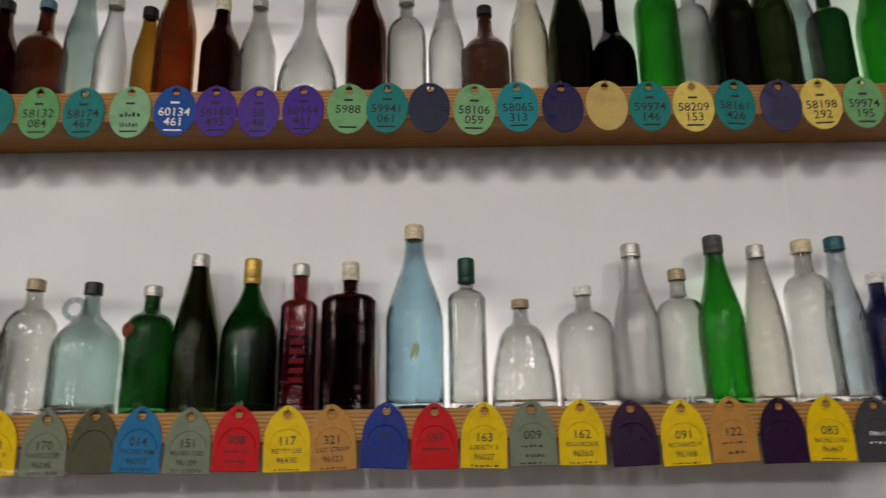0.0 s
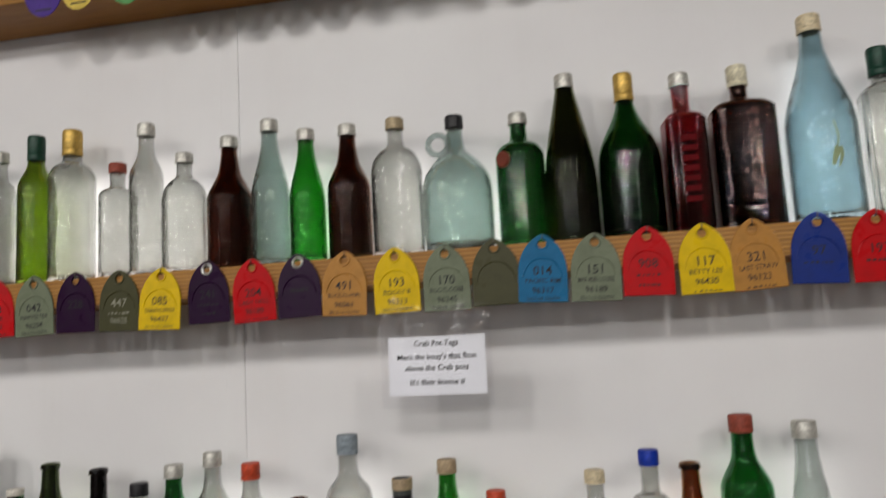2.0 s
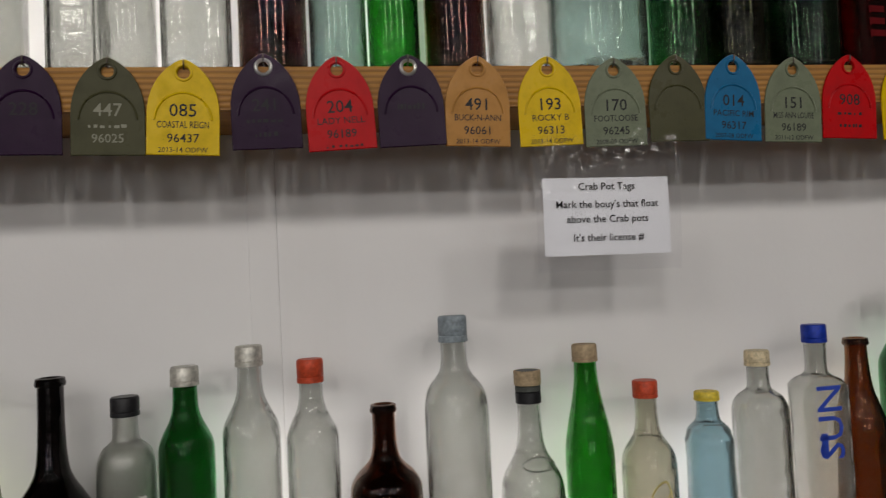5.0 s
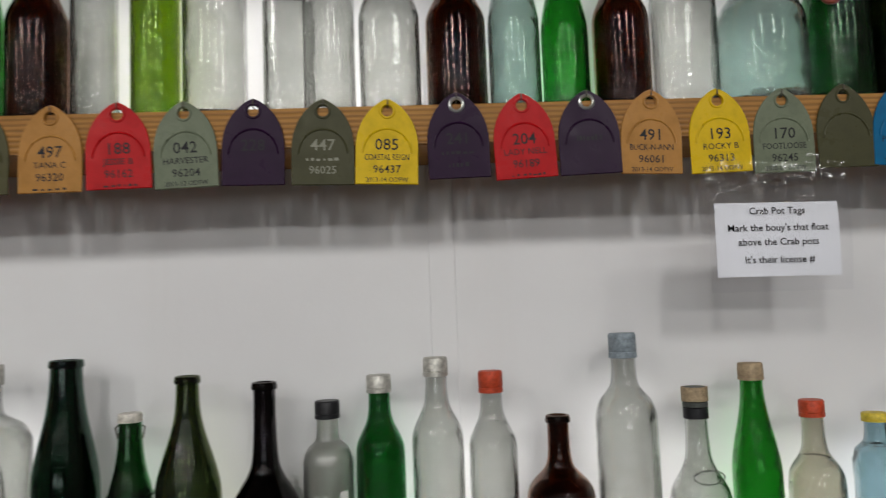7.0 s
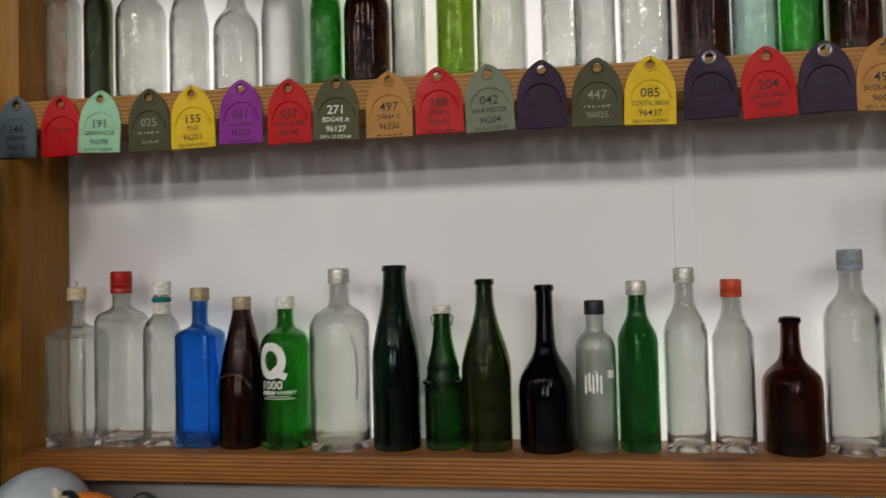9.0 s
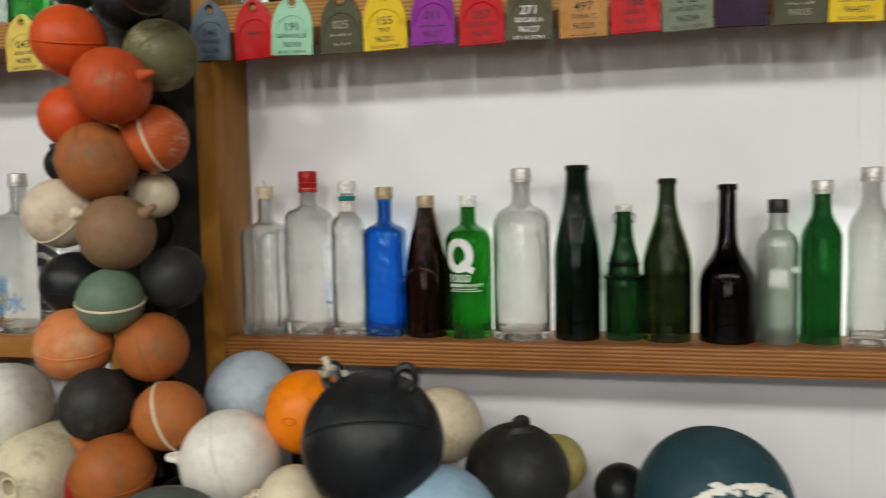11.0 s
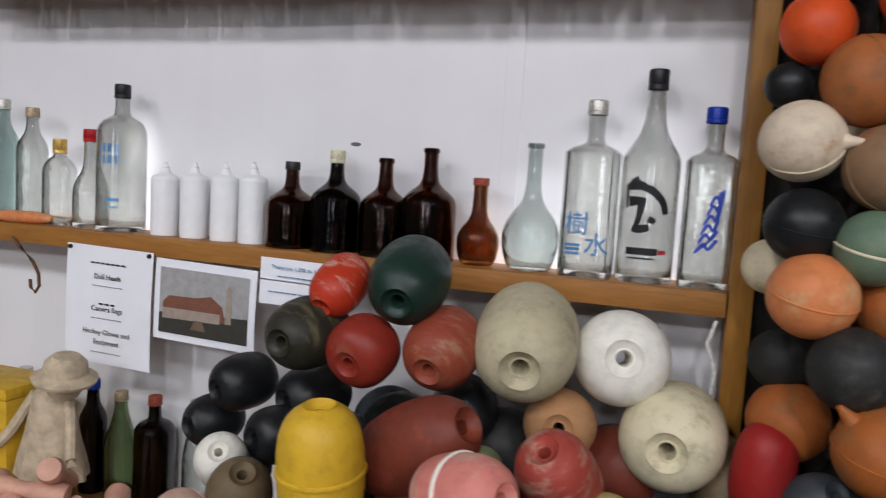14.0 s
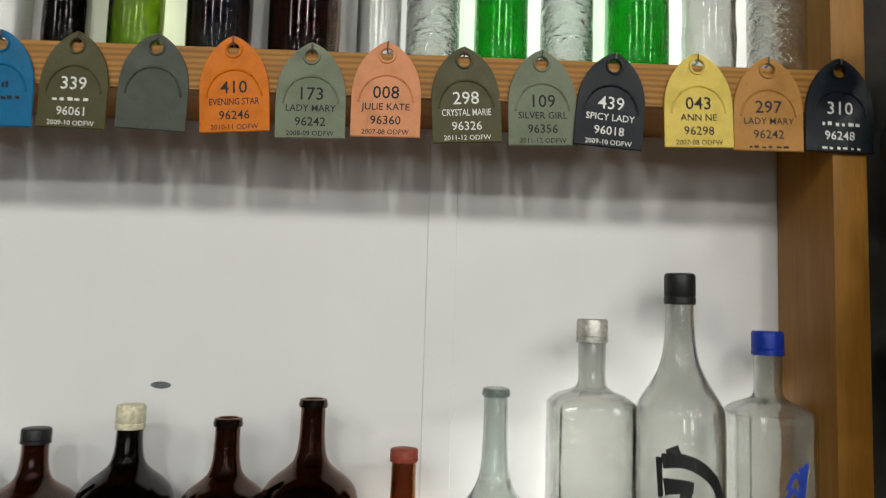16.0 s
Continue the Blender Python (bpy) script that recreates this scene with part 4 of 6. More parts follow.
bottle("beer", -0.972, 1.588, Z_B, 0.252, 0.079, "brown", "silver", "brown beer bottle with a silver cap")
bottle("burg", -1.052, 1.588, Z_B, 0.252, 0.066, "green", "silver", "bright green slim bottle with a silver cap")
bottle("burg", -1.123, 1.588, Z_B, 0.278, 0.072, "aqua", "silver", "aqua glass bottle with a silver cap")
bottle("beer", -1.204, 1.588, Z_B, 0.254, 0.084, "brown", "silver", "brown bottle with a pale cap")
bottle("flask", -1.296, 1.588, Z_B, 0.232, 0.084, "clear", "silver", "clear oval flask bottle with a silver cap")
bottle("wine", -1.375, 1.588, Z_B, 0.298, 0.063, "clear", "silver", "tall clear bottle with a silver cap")
bottle("flatsq", -1.436, 1.588, Z_B, 0.226, 0.062, "clear", "redbrown", "small clear bottle with a red-brown cap")
bottle("liquor", -1.534, 1.588, Z_B, 0.302, 0.086, "clear", "gold", "clear bottle with a gold cap")
bottle("wine", -1.614, 1.588, Z_B, 0.299, 0.066, "yellowgreen", "greenblack", "yellow-green wine bottle with a dark cap")
bottle("liquor", -1.696, 1.588, Z_B, 0.275, 0.061, "clear", "silver", "clear ribbed bottle with a silver cap")
bottle("beer", -1.771, 1.588, Z_B, 0.270, 0.081, "brown", "black", "brown beer bottle standing on the shelf")
bottle("burg", -1.846, 1.588, Z_B, 0.280, 0.056, "green", "silver", "bright green slim bottle standing on the shelf")
bottle("burg", -1.925, 1.588, Z_B, 0.300, 0.077, "milky", "silver", "cloudy white glass bottle standing on the shelf")
bottle("squat", -2.014, 1.588, Z_B, 0.240, 0.081, "clear", "silver", "clear round-shouldered bottle with a ring emblem")
bottle("burg", -2.105, 1.588, Z_B, 0.290, 0.070, "clear", "gold", "clear bottle standing on the shelf")
bottle("flask", -2.200, 1.588, Z_B, 0.260, 0.090, "clear", "silver", "clear ornate flask bottle standing on the shelf")
bottle("wine", -2.286, 1.588, Z_B, 0.290, 0.051, "olive", None, "olive green wine bottle standing on the shelf")
bottle("liquor", -2.359, 1.588, Z_B, 0.280, 0.064, "clear", "silver", "clear bottle beside the post")
# bottles on the middle shelf, second bay
bottle("liquor", -2.669, 1.588, Z_B, 0.280, 0.071, "hammered", "silver", "clear hammered-glass bottle standing on the shelf")
bottle("ribbed", -2.755, 1.588, Z_B, 0.270, 0.067, "clear", "silver", "clear ribbed bottle standing on the shelf")
bottle("wine", -2.846, 1.588, Z_B, 0.290, 0.079, "green", None, "bright green wine bottle standing on the shelf")
bottle("wine", -2.934, 1.588, Z_B, 0.280, 0.066, "hammered", "silver", "pale aqua hammered bottle standing on the shelf")
bottle("wine", -3.016, 1.588, Z_B, 0.290, 0.067, "green", "silver", "bright green bottle standing on the shelf")
bottle("wine", -3.101, 1.588, Z_B, 0.290, 0.067, "hammered", "silver", "clear textured bottle standing on the shelf")
bottle("liquor", -3.168, 1.588, Z_B, 0.260, 0.055, "milky", "white", "cloudy white bottle standing on the shelf")
bottle("jug", -3.260, 1.588, Z_B, 0.270, 0.088, "brown", "black", "dark brown round jug bottle")
bottle("jug", -3.365, 1.588, Z_B, 0.250, 0.079, "black", None, "black round-bodied bottle standing on the shelf")
bottle("wine", -3.467, 1.588, Z_B, 0.300, 0.065, "yellowgreen", None, "pale green wine bottle standing on the shelf")
bottle("wine", -3.552, 1.588, Z_B, 0.300, 0.054, "black", None, "black wine bottle standing on the shelf")
bottle("squat", -3.623, 1.588, Z_B, 0.240, 0.053, "milky", "white", "cloudy white bottle standing on the shelf")
bottle("wine", -3.780, 1.588, Z_B, 0.290, 0.076, "dkgreen", None, "dark green wine bottle standing on the shelf")
bottle("liquor", -4.009, 1.588, Z_B, 0.270, 0.101, "clear", "silver", "clear bottle standing on the shelf")
bottle("beer", -4.142, 1.588, Z_B, 0.250, 0.078, "amber", None, "amber beer bottle standing on the shelf")
# bottles on the lower shelf, second bay
bottle("wine", -4.387, 1.588, Z_L, 0.304, 0.076, "aqua", "silver", "pale aqua bottle with a silver cap")
bottle("wine", -4.289, 1.588, Z_L, 0.285, 0.073, "clear", "goldgrey", "clear bottle with a dull cap")
bottle("flask", -4.201, 1.588, Z_L, 0.211, 0.084, "clear", "gold", "small clear flask with a gold cap")
bottle("squatneck", -4.106, 1.588, Z_L, 0.238, 0.079, "clear", "red", "clear bottle with a red cap")
raki = bottle("liquor", -4.012, 1.588, Z_L, 0.346, 0.113, "clear", "black", "tall clear raki bottle with dark lettering")
bottle("tube", -3.884, 1.588, Z_L, 0.170, 0.063, "whiteplastic", "white", "white plastic squeeze bottle with a white nozzle")
bottle("tube", -3.803, 1.588, Z_L, 0.174, 0.063, "whiteplastic", "white", "white plastic squeeze bottle with a white nozzle")
bottle("tube", -3.720, 1.588, Z_L, 0.177, 0.063, "whiteplastic", "white", "white plastic squeeze bottle with a white nozzle")
bottle("tube", -3.646, 1.588, Z_L, 0.181, 0.063, "whiteplastic", "white", "white plastic squeeze bottle with a white nozzle")
bottle("squat", -3.548, 1.588, Z_L, 0.187, 0.111, "brown", "black", "dark brown squat bottle with a black cap")
bottle("squat", -3.440, 1.588, Z_L, 0.217, 0.109, "black", "cream", "black squat bottle with a cream foil neck")
bottle("squat", -3.326, 1.588, Z_L, 0.205, 0.105, "brown", None, "dark brown squat bottle with an open lip")
bottle("squat", -3.227, 1.588, Z_L, 0.230, 0.114, "brown", None, "brown squat bottle with an open lip")
bottle("bulb", -3.118, 1.588, Z_L, 0.175, 0.087, "amber", "redbrown", "amber bulb bottle with a long neck")
bottle("bulb", -3.011, 1.588, Z_L, 0.249, 0.113, "aquaclear", None, "pale aqua bulb bottle with a long open neck")
brush_blue = bottle("square", -2.897, 1.588, Z_L, 0.334, 0.101, "clear", "silver", "clear square bottle with blue brush characters")
brush_black = bottle("sake", -2.791, 1.588, Z_L, 0.392, 0.105, "clear", "black", "tall clear bottle with a large black brush character")
script_blue = bottle("square", -2.684, 1.588, Z_L, 0.326, 0.091, "clear", "bluecap", "clear square bottle with blue script and blue cap")
# bottles on the top shelf
bottle("beer", -1.024, 1.588, Z_A, 0.254, 0.067, "brown", "black", "brown bottle standing on the shelf")
bottle("squat", -0.937, 1.588, Z_A, 0.253, 0.093, "amber2", "bluegrey", "amber squat bottle with a grey-blue cap")
bottle("burg", -0.858, 1.588, Z_A, 0.314, 0.067, "aqua", "silver", "pale aqua bottle standing on the shelf")
bottle("burg", -0.794, 1.588, Z_A, 0.257, 0.063, "milky", "silver", "cloudy clear bottle standing on the shelf")
bottle("burg", -0.720, 1.588, Z_A, 0.232, 0.056, "yellowamber", "black", "yellow-amber slim bottle standing on the shelf")
bottle("burg", -0.662, 1.588, Z_A, 0.355, 0.081, "amber", "gold", "tall amber bottle standing on the shelf")
bottle("beer", -0.568, 1.588, Z_A, 0.255, 0.080, "brown", "cream", "dark brown bottle with a pale cap")
bottle("burg", -0.490, 1.588, Z_A, 0.250, 0.075, "clear", "silver", "clear bottle with a silver cap")
bottle("bulb2", -0.385, 1.588, Z_A, 0.293, 0.143, "clear", "silver", "clear wide-based decanter bottle standing on the shelf")
bottle("beer", -0.266, 1.588, Z_A, 0.335, 0.085, "redbrownglass", "silver", "red-brown bottle standing on the shelf")
bottle("flask", -0.181, 1.588, Z_A, 0.256, 0.082, "clear", "silver", "clear bottle with embossing standing on the shelf")
bottle("burg", -0.098, 1.588, Z_A, 0.277, 0.077, "clear", "silver", "clear bottle standing on the shelf")
bottle("squat", -0.017, 1.588, Z_A, 0.226, 0.097, "dkamber", "black", "dark hobnail bottle with a black cap")
bottle("burg", 0.074, 1.588, Z_A, 0.316, 0.082, "yellowish", "silver", "yellowish clear bottle standing on the shelf")
bottle("champ", 0.161, 1.588, Z_A, 0.329, 0.091, "dkolive", None, "dark olive champagne bottle standing on the shelf")
bottle("squatneck", 0.248, 1.588, Z_A, 0.272, 0.091, "black", "black", "black round-bodied bottle standing on the shelf")
bottle("wine", 0.346, 1.588, Z_A, 0.341, 0.090, "green", None, "bright green bottle standing on the shelf")
bottle("liquor", 0.418, 1.588, Z_A, 0.284, 0.074, "milky", "silver", "cloudy clear bottle standing on the shelf")
bottle("champ", 0.505, 1.588, Z_A, 0.353, 0.096, "dkolive", None, "dark green champagne bottle standing on the shelf")
bottle("champ", 0.588, 1.588, Z_A, 0.352, 0.093, "olive", None, "olive champagne bottle standing on the shelf")
bottle("burg", 0.649, 1.588, Z_A, 0.323, 0.068, "aqua", "silver", "pale aqua bottle standing on the shelf")
bottle("liquor", 0.706, 1.588, Z_A, 0.266, 0.083, "midgreen", "silver", "green embossed bottle standing on the shelf")
bottle("burg", 0.814, 1.588, Z_A, 0.335, 0.088, "green", "silver", "bright green bottle standing on the shelf")
bottle("beer", -1.108, 1.588, Z_A, 0.262, 0.071, "brown", "white", "brown beer bottle with a white cap")
bottle("burg", -1.182, 1.588, Z_A, 0.257, 0.063, "clear", "goldwhite", "clear bottle with a pink-white cap")
bottle("liquor", -1.268, 1.588, Z_A, 0.293, 0.066, "clear", "silver", "clear bottle standing on the shelf")
bottle("burg", -1.336, 1.588, Z_A, 0.188, 0.048, "ltblue", "black", "small pale blue bottle standing on the shelf")
bottle("wine", -1.403, 1.588, Z_A, 0.292, 0.053, "clear", "silver", "clear bottle standing on the shelf")
bottle("liquor", -1.250, 1.588, Z_A, 0.270, 0.075, "clear", "silver", "clear bottle standing on the shelf")
bottle("burg", -1.346, 1.588, Z_A, 0.250, 0.054, "aqua", "silver", "pale aqua bottle standing on the shelf")
bottle("wine", -1.399, 1.588, Z_A, 0.270, 0.052, "clear", "silver", "clear bottle standing on the shelf")
bottle("beer", -1.466, 1.588, Z_A, 0.250, 0.054, "amber", None, "amber bottle standing on the shelf")
bottle("burg", -1.531, 1.588, Z_A, 0.280, 0.051, "green", "silver", "bright green bottle standing on the shelf")
bottle("beer", -1.592, 1.588, Z_A, 0.270, 0.053, "brown", None, "brown bottle standing on the shelf")
# bottles on the low shelf of the second bay
bottle("wine", -4.087, 1.588, Z_D, 0.285, 0.066, "black", "bluecap", "dark bottle with a blue cap")
bottle("burg", -4.000, 1.588, Z_D, 0.266, 0.079, "palegreen", "goldgrey", "pale green bottle with a tan cap")
bottle("liquor", -3.899, 1.588, Z_D, 0.270, 0.096, "black", "redbrown", "dark brown bottle with a red cap")
bottle("burg", -3.778, 1.588, Z_D, 0.278, 0.066, "aquaclear", "silver", "pale clear bottle with a silver cap")
bottle("liquor", -4.306, 1.588, Z_D, 0.284, 0.069, "clear", "silver", "clear bottle with a silver cap")
# arched tags along the middle shelf
arch_tag(-2.395, "slate", ['146', 'DIANNE?', '96218', '2011-12'])
arch_tag(-2.309, "red", ['#'])
arch_tag(-2.232, "mint", ['191', 'GRANVILLE', '96098', '2010-11 ODFW'])
arch_tag(-2.141, "olive", ['025', '#', '#'])
arch_tag(-2.062, "yellow", ['155', 'TNT', '96201', '2013-14 ODFW'])
arch_tag(-1.973, "magenta", ['011', '#', '96127', '#'])
arch_tag(-1.889, "red", ['057', 'SOUTH SEA', '96142', '#'])
arch_tag(-1.806, "olive2", ['271', 'EDGAR A', '96127', '2011-12 ODFW'])
arch_tag(-1.717, "tan", ['497', 'TANA C', '96320', '#'])
arch_tag(-1.636, "red", ['188', 'JESSIE B', '96162', '#'])
arch_tag(-1.554, "sage", ['042', 'HARVESTER', '96204', '2011-12 ODFW'])
arch_tag(-1.468, "purple", ['228'])
arch_tag(-1.381, "olive", ['447', '#', '96025'])
arch_tag(-1.300, "yellow", ['085', 'COASTAL REIGN', '96437', '2013-14 ODFW'])
arch_tag(-1.212, "purple", ['241', '#', '#'], metal=True)
arch_tag(-1.129, "red", ['204', 'LADY NELL', '96189', '#'])
arch_tag(-1.045, "purple", ['#'], metal=True)
arch_tag(-0.962, "tan", ['491', 'BUCK-N-ANN', '96061', '2013-14 ODFW'])
arch_tag(-0.875, "yellow", ['193', 'ROCKY B', '96313', '2013-14 ODFW'])
arch_tag(-0.790, "sage", ['170', 'FOOTLOOSE', '96245', '2008-09 ODFW'])
arch_tag(-0.708, "olive", [])
arch_tag(-0.630, "blue", ['014', 'PACIFIC RIM', '96317', '2007-08 ODFW'])
arch_tag(-0.547, "sage", ['151', 'MISS ANN LOUISE', '96189', '2011-12 ODFW'])
arch_tag(-0.466, "red", ['908', '#', '#'])
arch_tag(-0.383, "yellow", ['117', 'BETTY LEE', '96430', '#'])
arch_tag(-0.308, "tan", ['321', 'LAST STRAW', '96123', '#'])
arch_tag(-0.215, "navy", ['97', '#'])
arch_tag(-0.133, "red", ['197', '#'])
arch_tag(-0.048, "yellow", ['163', 'LIBERTY II', '96027', '#'])
arch_tag(0.032, "sage", ['009', '#', '#', '#'])
arch_tag(0.116, "yellow", ['162', 'RIGOROUS', '96360', '#'])
arch_tag(0.202, "purple", [])
arch_tag(0.288, "yellow", ['091', 'RICHARD H', '96168', '#'])
arch_tag(0.372, "tan", ['122', '#', '#'])
arch_tag(0.457, "purple", [])
arch_tag(0.538, "yellow", ['083', 'RACHEL LYNN', '96467', '#'])
arch_tag(0.620, "charcoal", ['#', '#'])
arch_tag(-2.634, "black", ['310', '#', '96248', '#'])
arch_tag(-2.717, "tan", ['297', 'LADY MARY', '96242', '#'])
arch_tag(-2.798, "paleyellow", ['043', 'ANN NE', '96298', '2007-08 ODFW'])
arch_tag(-2.893, "black", ['439', 'SPICY LADY', '96018', '2009-10 ODFW'])
arch_tag(-2.976, "sage", ['109', 'SILVER GIRL', '96356', '2011-12 ODFW'])
arch_tag(-3.064, "olive2", ['298', 'CRYSTAL MARIE', '96326', '2011-12 ODFW'])
arch_tag(-3.151, "peach", ['008', 'JULIE KATE', '96360', '2007-08 ODFW'])
arch_tag(-3.236, "sage", ['173', 'LADY MARY', '96242', '2008-09 ODFW'])
arch_tag(-3.324, "orange", ['410', 'EVENING STAR', '96246', '2010-11 ODFW'])
arch_tag(-3.410, "slate2", [])
arch_tag(-3.498, "olive2", ['339', '#', '96061', '2009-10 ODFW'])
arch_tag(-3.582, "blue", ['#', '#'])
arch_tag(-3.669, "sage", ['386', '#', '#'])
arch_tag(-3.757, "orange", ['400', '#', '96814'])
arch_tag(-3.845, "sage", ['152', '#', '#'])
arch_tag(-3.932, "black", ['086', '#', '#'])
arch_tag(-4.019, "sage", ['454', '#', '#'])
arch_tag(-4.107, "olive2", ['211', '#', '#'])
arch_tag(-4.194, "slate", ['#', '#'])
arch_tag(-4.282, "sage", ['#', '#'])
arch_tag(-4.369, "olive", ['#'])
# oval tags along the top shelf
oval_tag(-0.882, "green", ['58132', '084'])
oval_tag(-0.797, "teal", ['58174', '467'])
oval_tag(-0.707, "palegreen", ['#', '#'])
oval_tag(-0.622, "blue2", ['60134', '461'])
oval_tag(-0.545, "violet", ['58160', '495'])
oval_tag(-0.462, "violet", ['58', '48'])
oval_tag(-0.377, "violet", ['60154', '411'])
oval_tag(-0.290, "green2", ['5988'])
oval_tag(-0.215, "teal", ['59941', '061'])
oval_tag(-0.133, "slateviolet", ['59117', '114'])
oval_tag(-0.047, "green2", ['58106', '059'])
oval_tag(0.034, "teal2", ['58065', '313'])
oval_tag(0.120, "darkviolet", ['58117', '14'])
oval_tag(0.205, "wornyellow", [])
oval_tag(0.290, "teal", ['59974', '146'])
oval_tag(0.373, "paleyellow", ['58209', '153'])
oval_tag(0.456, "teal", ['58161', '426'])
oval_tag(0.542, "darkviolet", ['58', '180'])
oval_tag(0.620, "paleyellow", ['58198', '292'])
oval_tag(0.704, "green2", ['59974', '195'])
oval_tag(-0.967, "teal", ['58', '60'])
oval_tag(-1.043, "teal2", ['#', '#'])
oval_tag(-1.122, "slateviolet", [])
oval_tag(-1.208, "green", ['58004', '911'])
oval_tag(-1.285, "slateviolet", [])
oval_tag(-1.366, "green", ['58114', '467'])
oval_tag(-1.464, "paleyellow", ['58222', '222'])
oval_tag(-1.543, "violet", ['#'])
# string of ball floats hanging in front of the posts
ball_float(-2.498, 1.314, 1.449, 0.064, 0.064, "rusttan", "tan-orange ball float hanging on the float string", seam=1)
ball_float(-2.463, 1.306, 1.331, 0.061, 0.061, "rustgrey", "grey-stained orange ball float hanging on the float string", spike=(1,0,.6))
ball_float(-2.473, 1.295, 1.221, 0.053, 0.053, "seagreen", "sea-green ball float hanging on the float string", seam=2)
ball_float(-2.544, 1.293, 1.148, 0.061, 0.061, "peach", "peach orange ball float hanging on the float string", seam=2)
ball_float(-2.425, 1.332, 1.138, 0.058, 0.058, "orangebrown", "dull orange ball float hanging on the float string", seam=1)
ball_float(-2.488, 1.270, 1.055, 0.059, 0.059, "greydark", "dark grey ball float hanging on the float string")
ball_float(-2.382, 1.304, 1.031, 0.058, 0.058, "browncream", "brown-orange with cream band ball float hanging on the float string", seam=1, spike=(-1,-.2,-.2))
ball_float(-2.448, 1.245, 0.953, 0.063, 0.063, "orangebrown", "brown-orange ball float hanging on the float string", seam=2, spike=(-.8,-.2,.8))
ball_float(-2.574, 1.316, 1.364, 0.059, 0.059, "creamrust", "rust-stained cream ball float hanging on the float string", spike=(1,-.5,0))
ball_float(-2.560, 1.323, 1.245, 0.055, 0.055, "blackfloat", "black ball float hanging on the float string", seam=2)
ball_float(-2.410, 1.378, 1.250, 0.055, 0.055, "greydark", "dark grey ball float hanging on the float string")
ball_float(-2.461, 1.410, 1.392, 0.041, 0.041, "cream", "cream ball float hanging on the float string", spike=(.2,-.3,1))
ball_float(-2.595, 1.360, 1.448, 0.034, 0.034, "blackfloat", "black ball float hanging on the float string")
ball_float(-2.532, 1.305, 1.643, 0.057, 0.057, "redorange", "red-orange ball float hanging on the float string", seam=2)
ball_float(-2.412, 1.374, 1.625, 0.060, 0.060, "olivecream", "olive and cream stained ball float hanging on the float string")
ball_float(-2.444, 1.285, 1.564, 0.060, 0.060, "redrust", "scuffed red ball float hanging on the float string", spike=(1,-.1,.2))
ball_float(-2.566, 1.343, 1.526, 0.052, 0.052, "redorange", "bright red-orange ball float hanging on the float string")
ball_float(-2.427, 1.367, 1.487, 0.057, 0.057, "redcream", "red with cream stripes ball float hanging on the float string", seam=1, spike=(-.9,-.5,.1))
ball_float(-2.485, 1.380, 1.721, 0.048, 0.048, "blackfloat", "black ball float hanging on the float string")
ball_float(-2.369, 1.280, 1.715, 0.048, 0.048, "blackfloat", "black ball float hanging on the float string")
ball_float(-2.592, 1.400, 1.764, 0.044, 0.044, "greydark", "dark grey ball float hanging on the float string")
ball_float(-2.559, 1.428, 1.025, 0.050, 0.050, "greydark", "dark grey ball float hanging on the float string")
ball_float(-2.543, 1.400, 0.936, 0.063, 0.063, "orangebrown", "brown ball float hanging on the float string", seam=1)
ball_float(-2.588, 1.420, 1.174, 0.044, 0.044, "cream", "cream-orange ball float hanging on the float string")
# floats heaped under the second bay
barrel_float(-3.150, 1.302, 1.111, 0.067, 0.094, "greenblack2", "dark green barrel float in the float heap", axis=(0.12, -0.95, -0.30), true=True)
barrel_float(-3.269, 1.282, 1.092, 0.046, 0.061, "redwhite", "red and white barrel float in the float heap", axis=(-0.15, -0.82, -0.55), true=True)
barrel_float(-3.317, 1.264, 1.007, 0.062, 0.082, "blackolive", "streaked black-olive barrel float in the float heap", axis=(-0.13, -0.99, -0.07), true=True)
barrel_float(-3.211, 1.259, 0.990, 0.060, 0.052, "darkred", "dark red barrel float in the float heap", axis=(-0.12, -0.95, -0.29), true=True)
barrel_float(-3.081, 1.292, 1.005, 0.063, 0.073, "brickred", "worn brick-red barrel float in the float heap", axis=(-0.07, -0.93, -0.37), true=True)
barrel_float(-2.957, 1.357, 1.021, 0.087, 0.120, "creamgrey", "large cream-grey barrel float in the float heap", axis=(0.13, -0.97, -0.21), true=True)
barrel_float(-2.806, 1.417, 0.998, 0.081, 0.085, "white", "white doughnut-shaped float in the float heap", axis=(0.14, -0.97, 0.20), true=True)
barrel_float(-2.711, 1.414, 0.880, 0.086, 0.101, "creamgrey2", "cream barrel float in the float heap", axis=(-0.08, -1.00, 0.01), true=True)
barrel_float(-2.893, 1.370, 0.882, 0.061, 0.081, "tanfloat", "tan barrel float in the float heap", axis=(0.12, -0.97, 0.21), true=True)
barrel_float(-3.517, 1.380, 0.863, 0.063, 0.060, "blackfloat", "black barrel float in the float heap", axis=(-.4,-1,-.1))
barrel_float(-3.597, 1.400, 0.767, 0.061, 0.058, "blackfloat", "black barrel float in the float heap", axis=(-.3,-1,0))
barrel_float(-3.362, 1.380, 0.860, 0.068, 0.062, "blackfloat", "black barrel float in the float heap", axis=(-.4,-1,0))
barrel_float(-3.070, 1.400, 0.871, 0.071, 0.065, "blackfloat", "black barrel float in the float heap", axis=(.3,-1,0))
barrel_float(-2.800, 1.450, 0.800, 0.070, 0.059, "blackfloat", "glossy black barrel float in the float heap", axis=(1,-.5,.1))
barrel_float(-3.167, 1.039, 0.875, 0.061, 0.094, "yellowfloat", "yellow barrel float with a ridge in the float heap", axis=(-0.01, -0.11, 0.99), true=True, ridge=True)
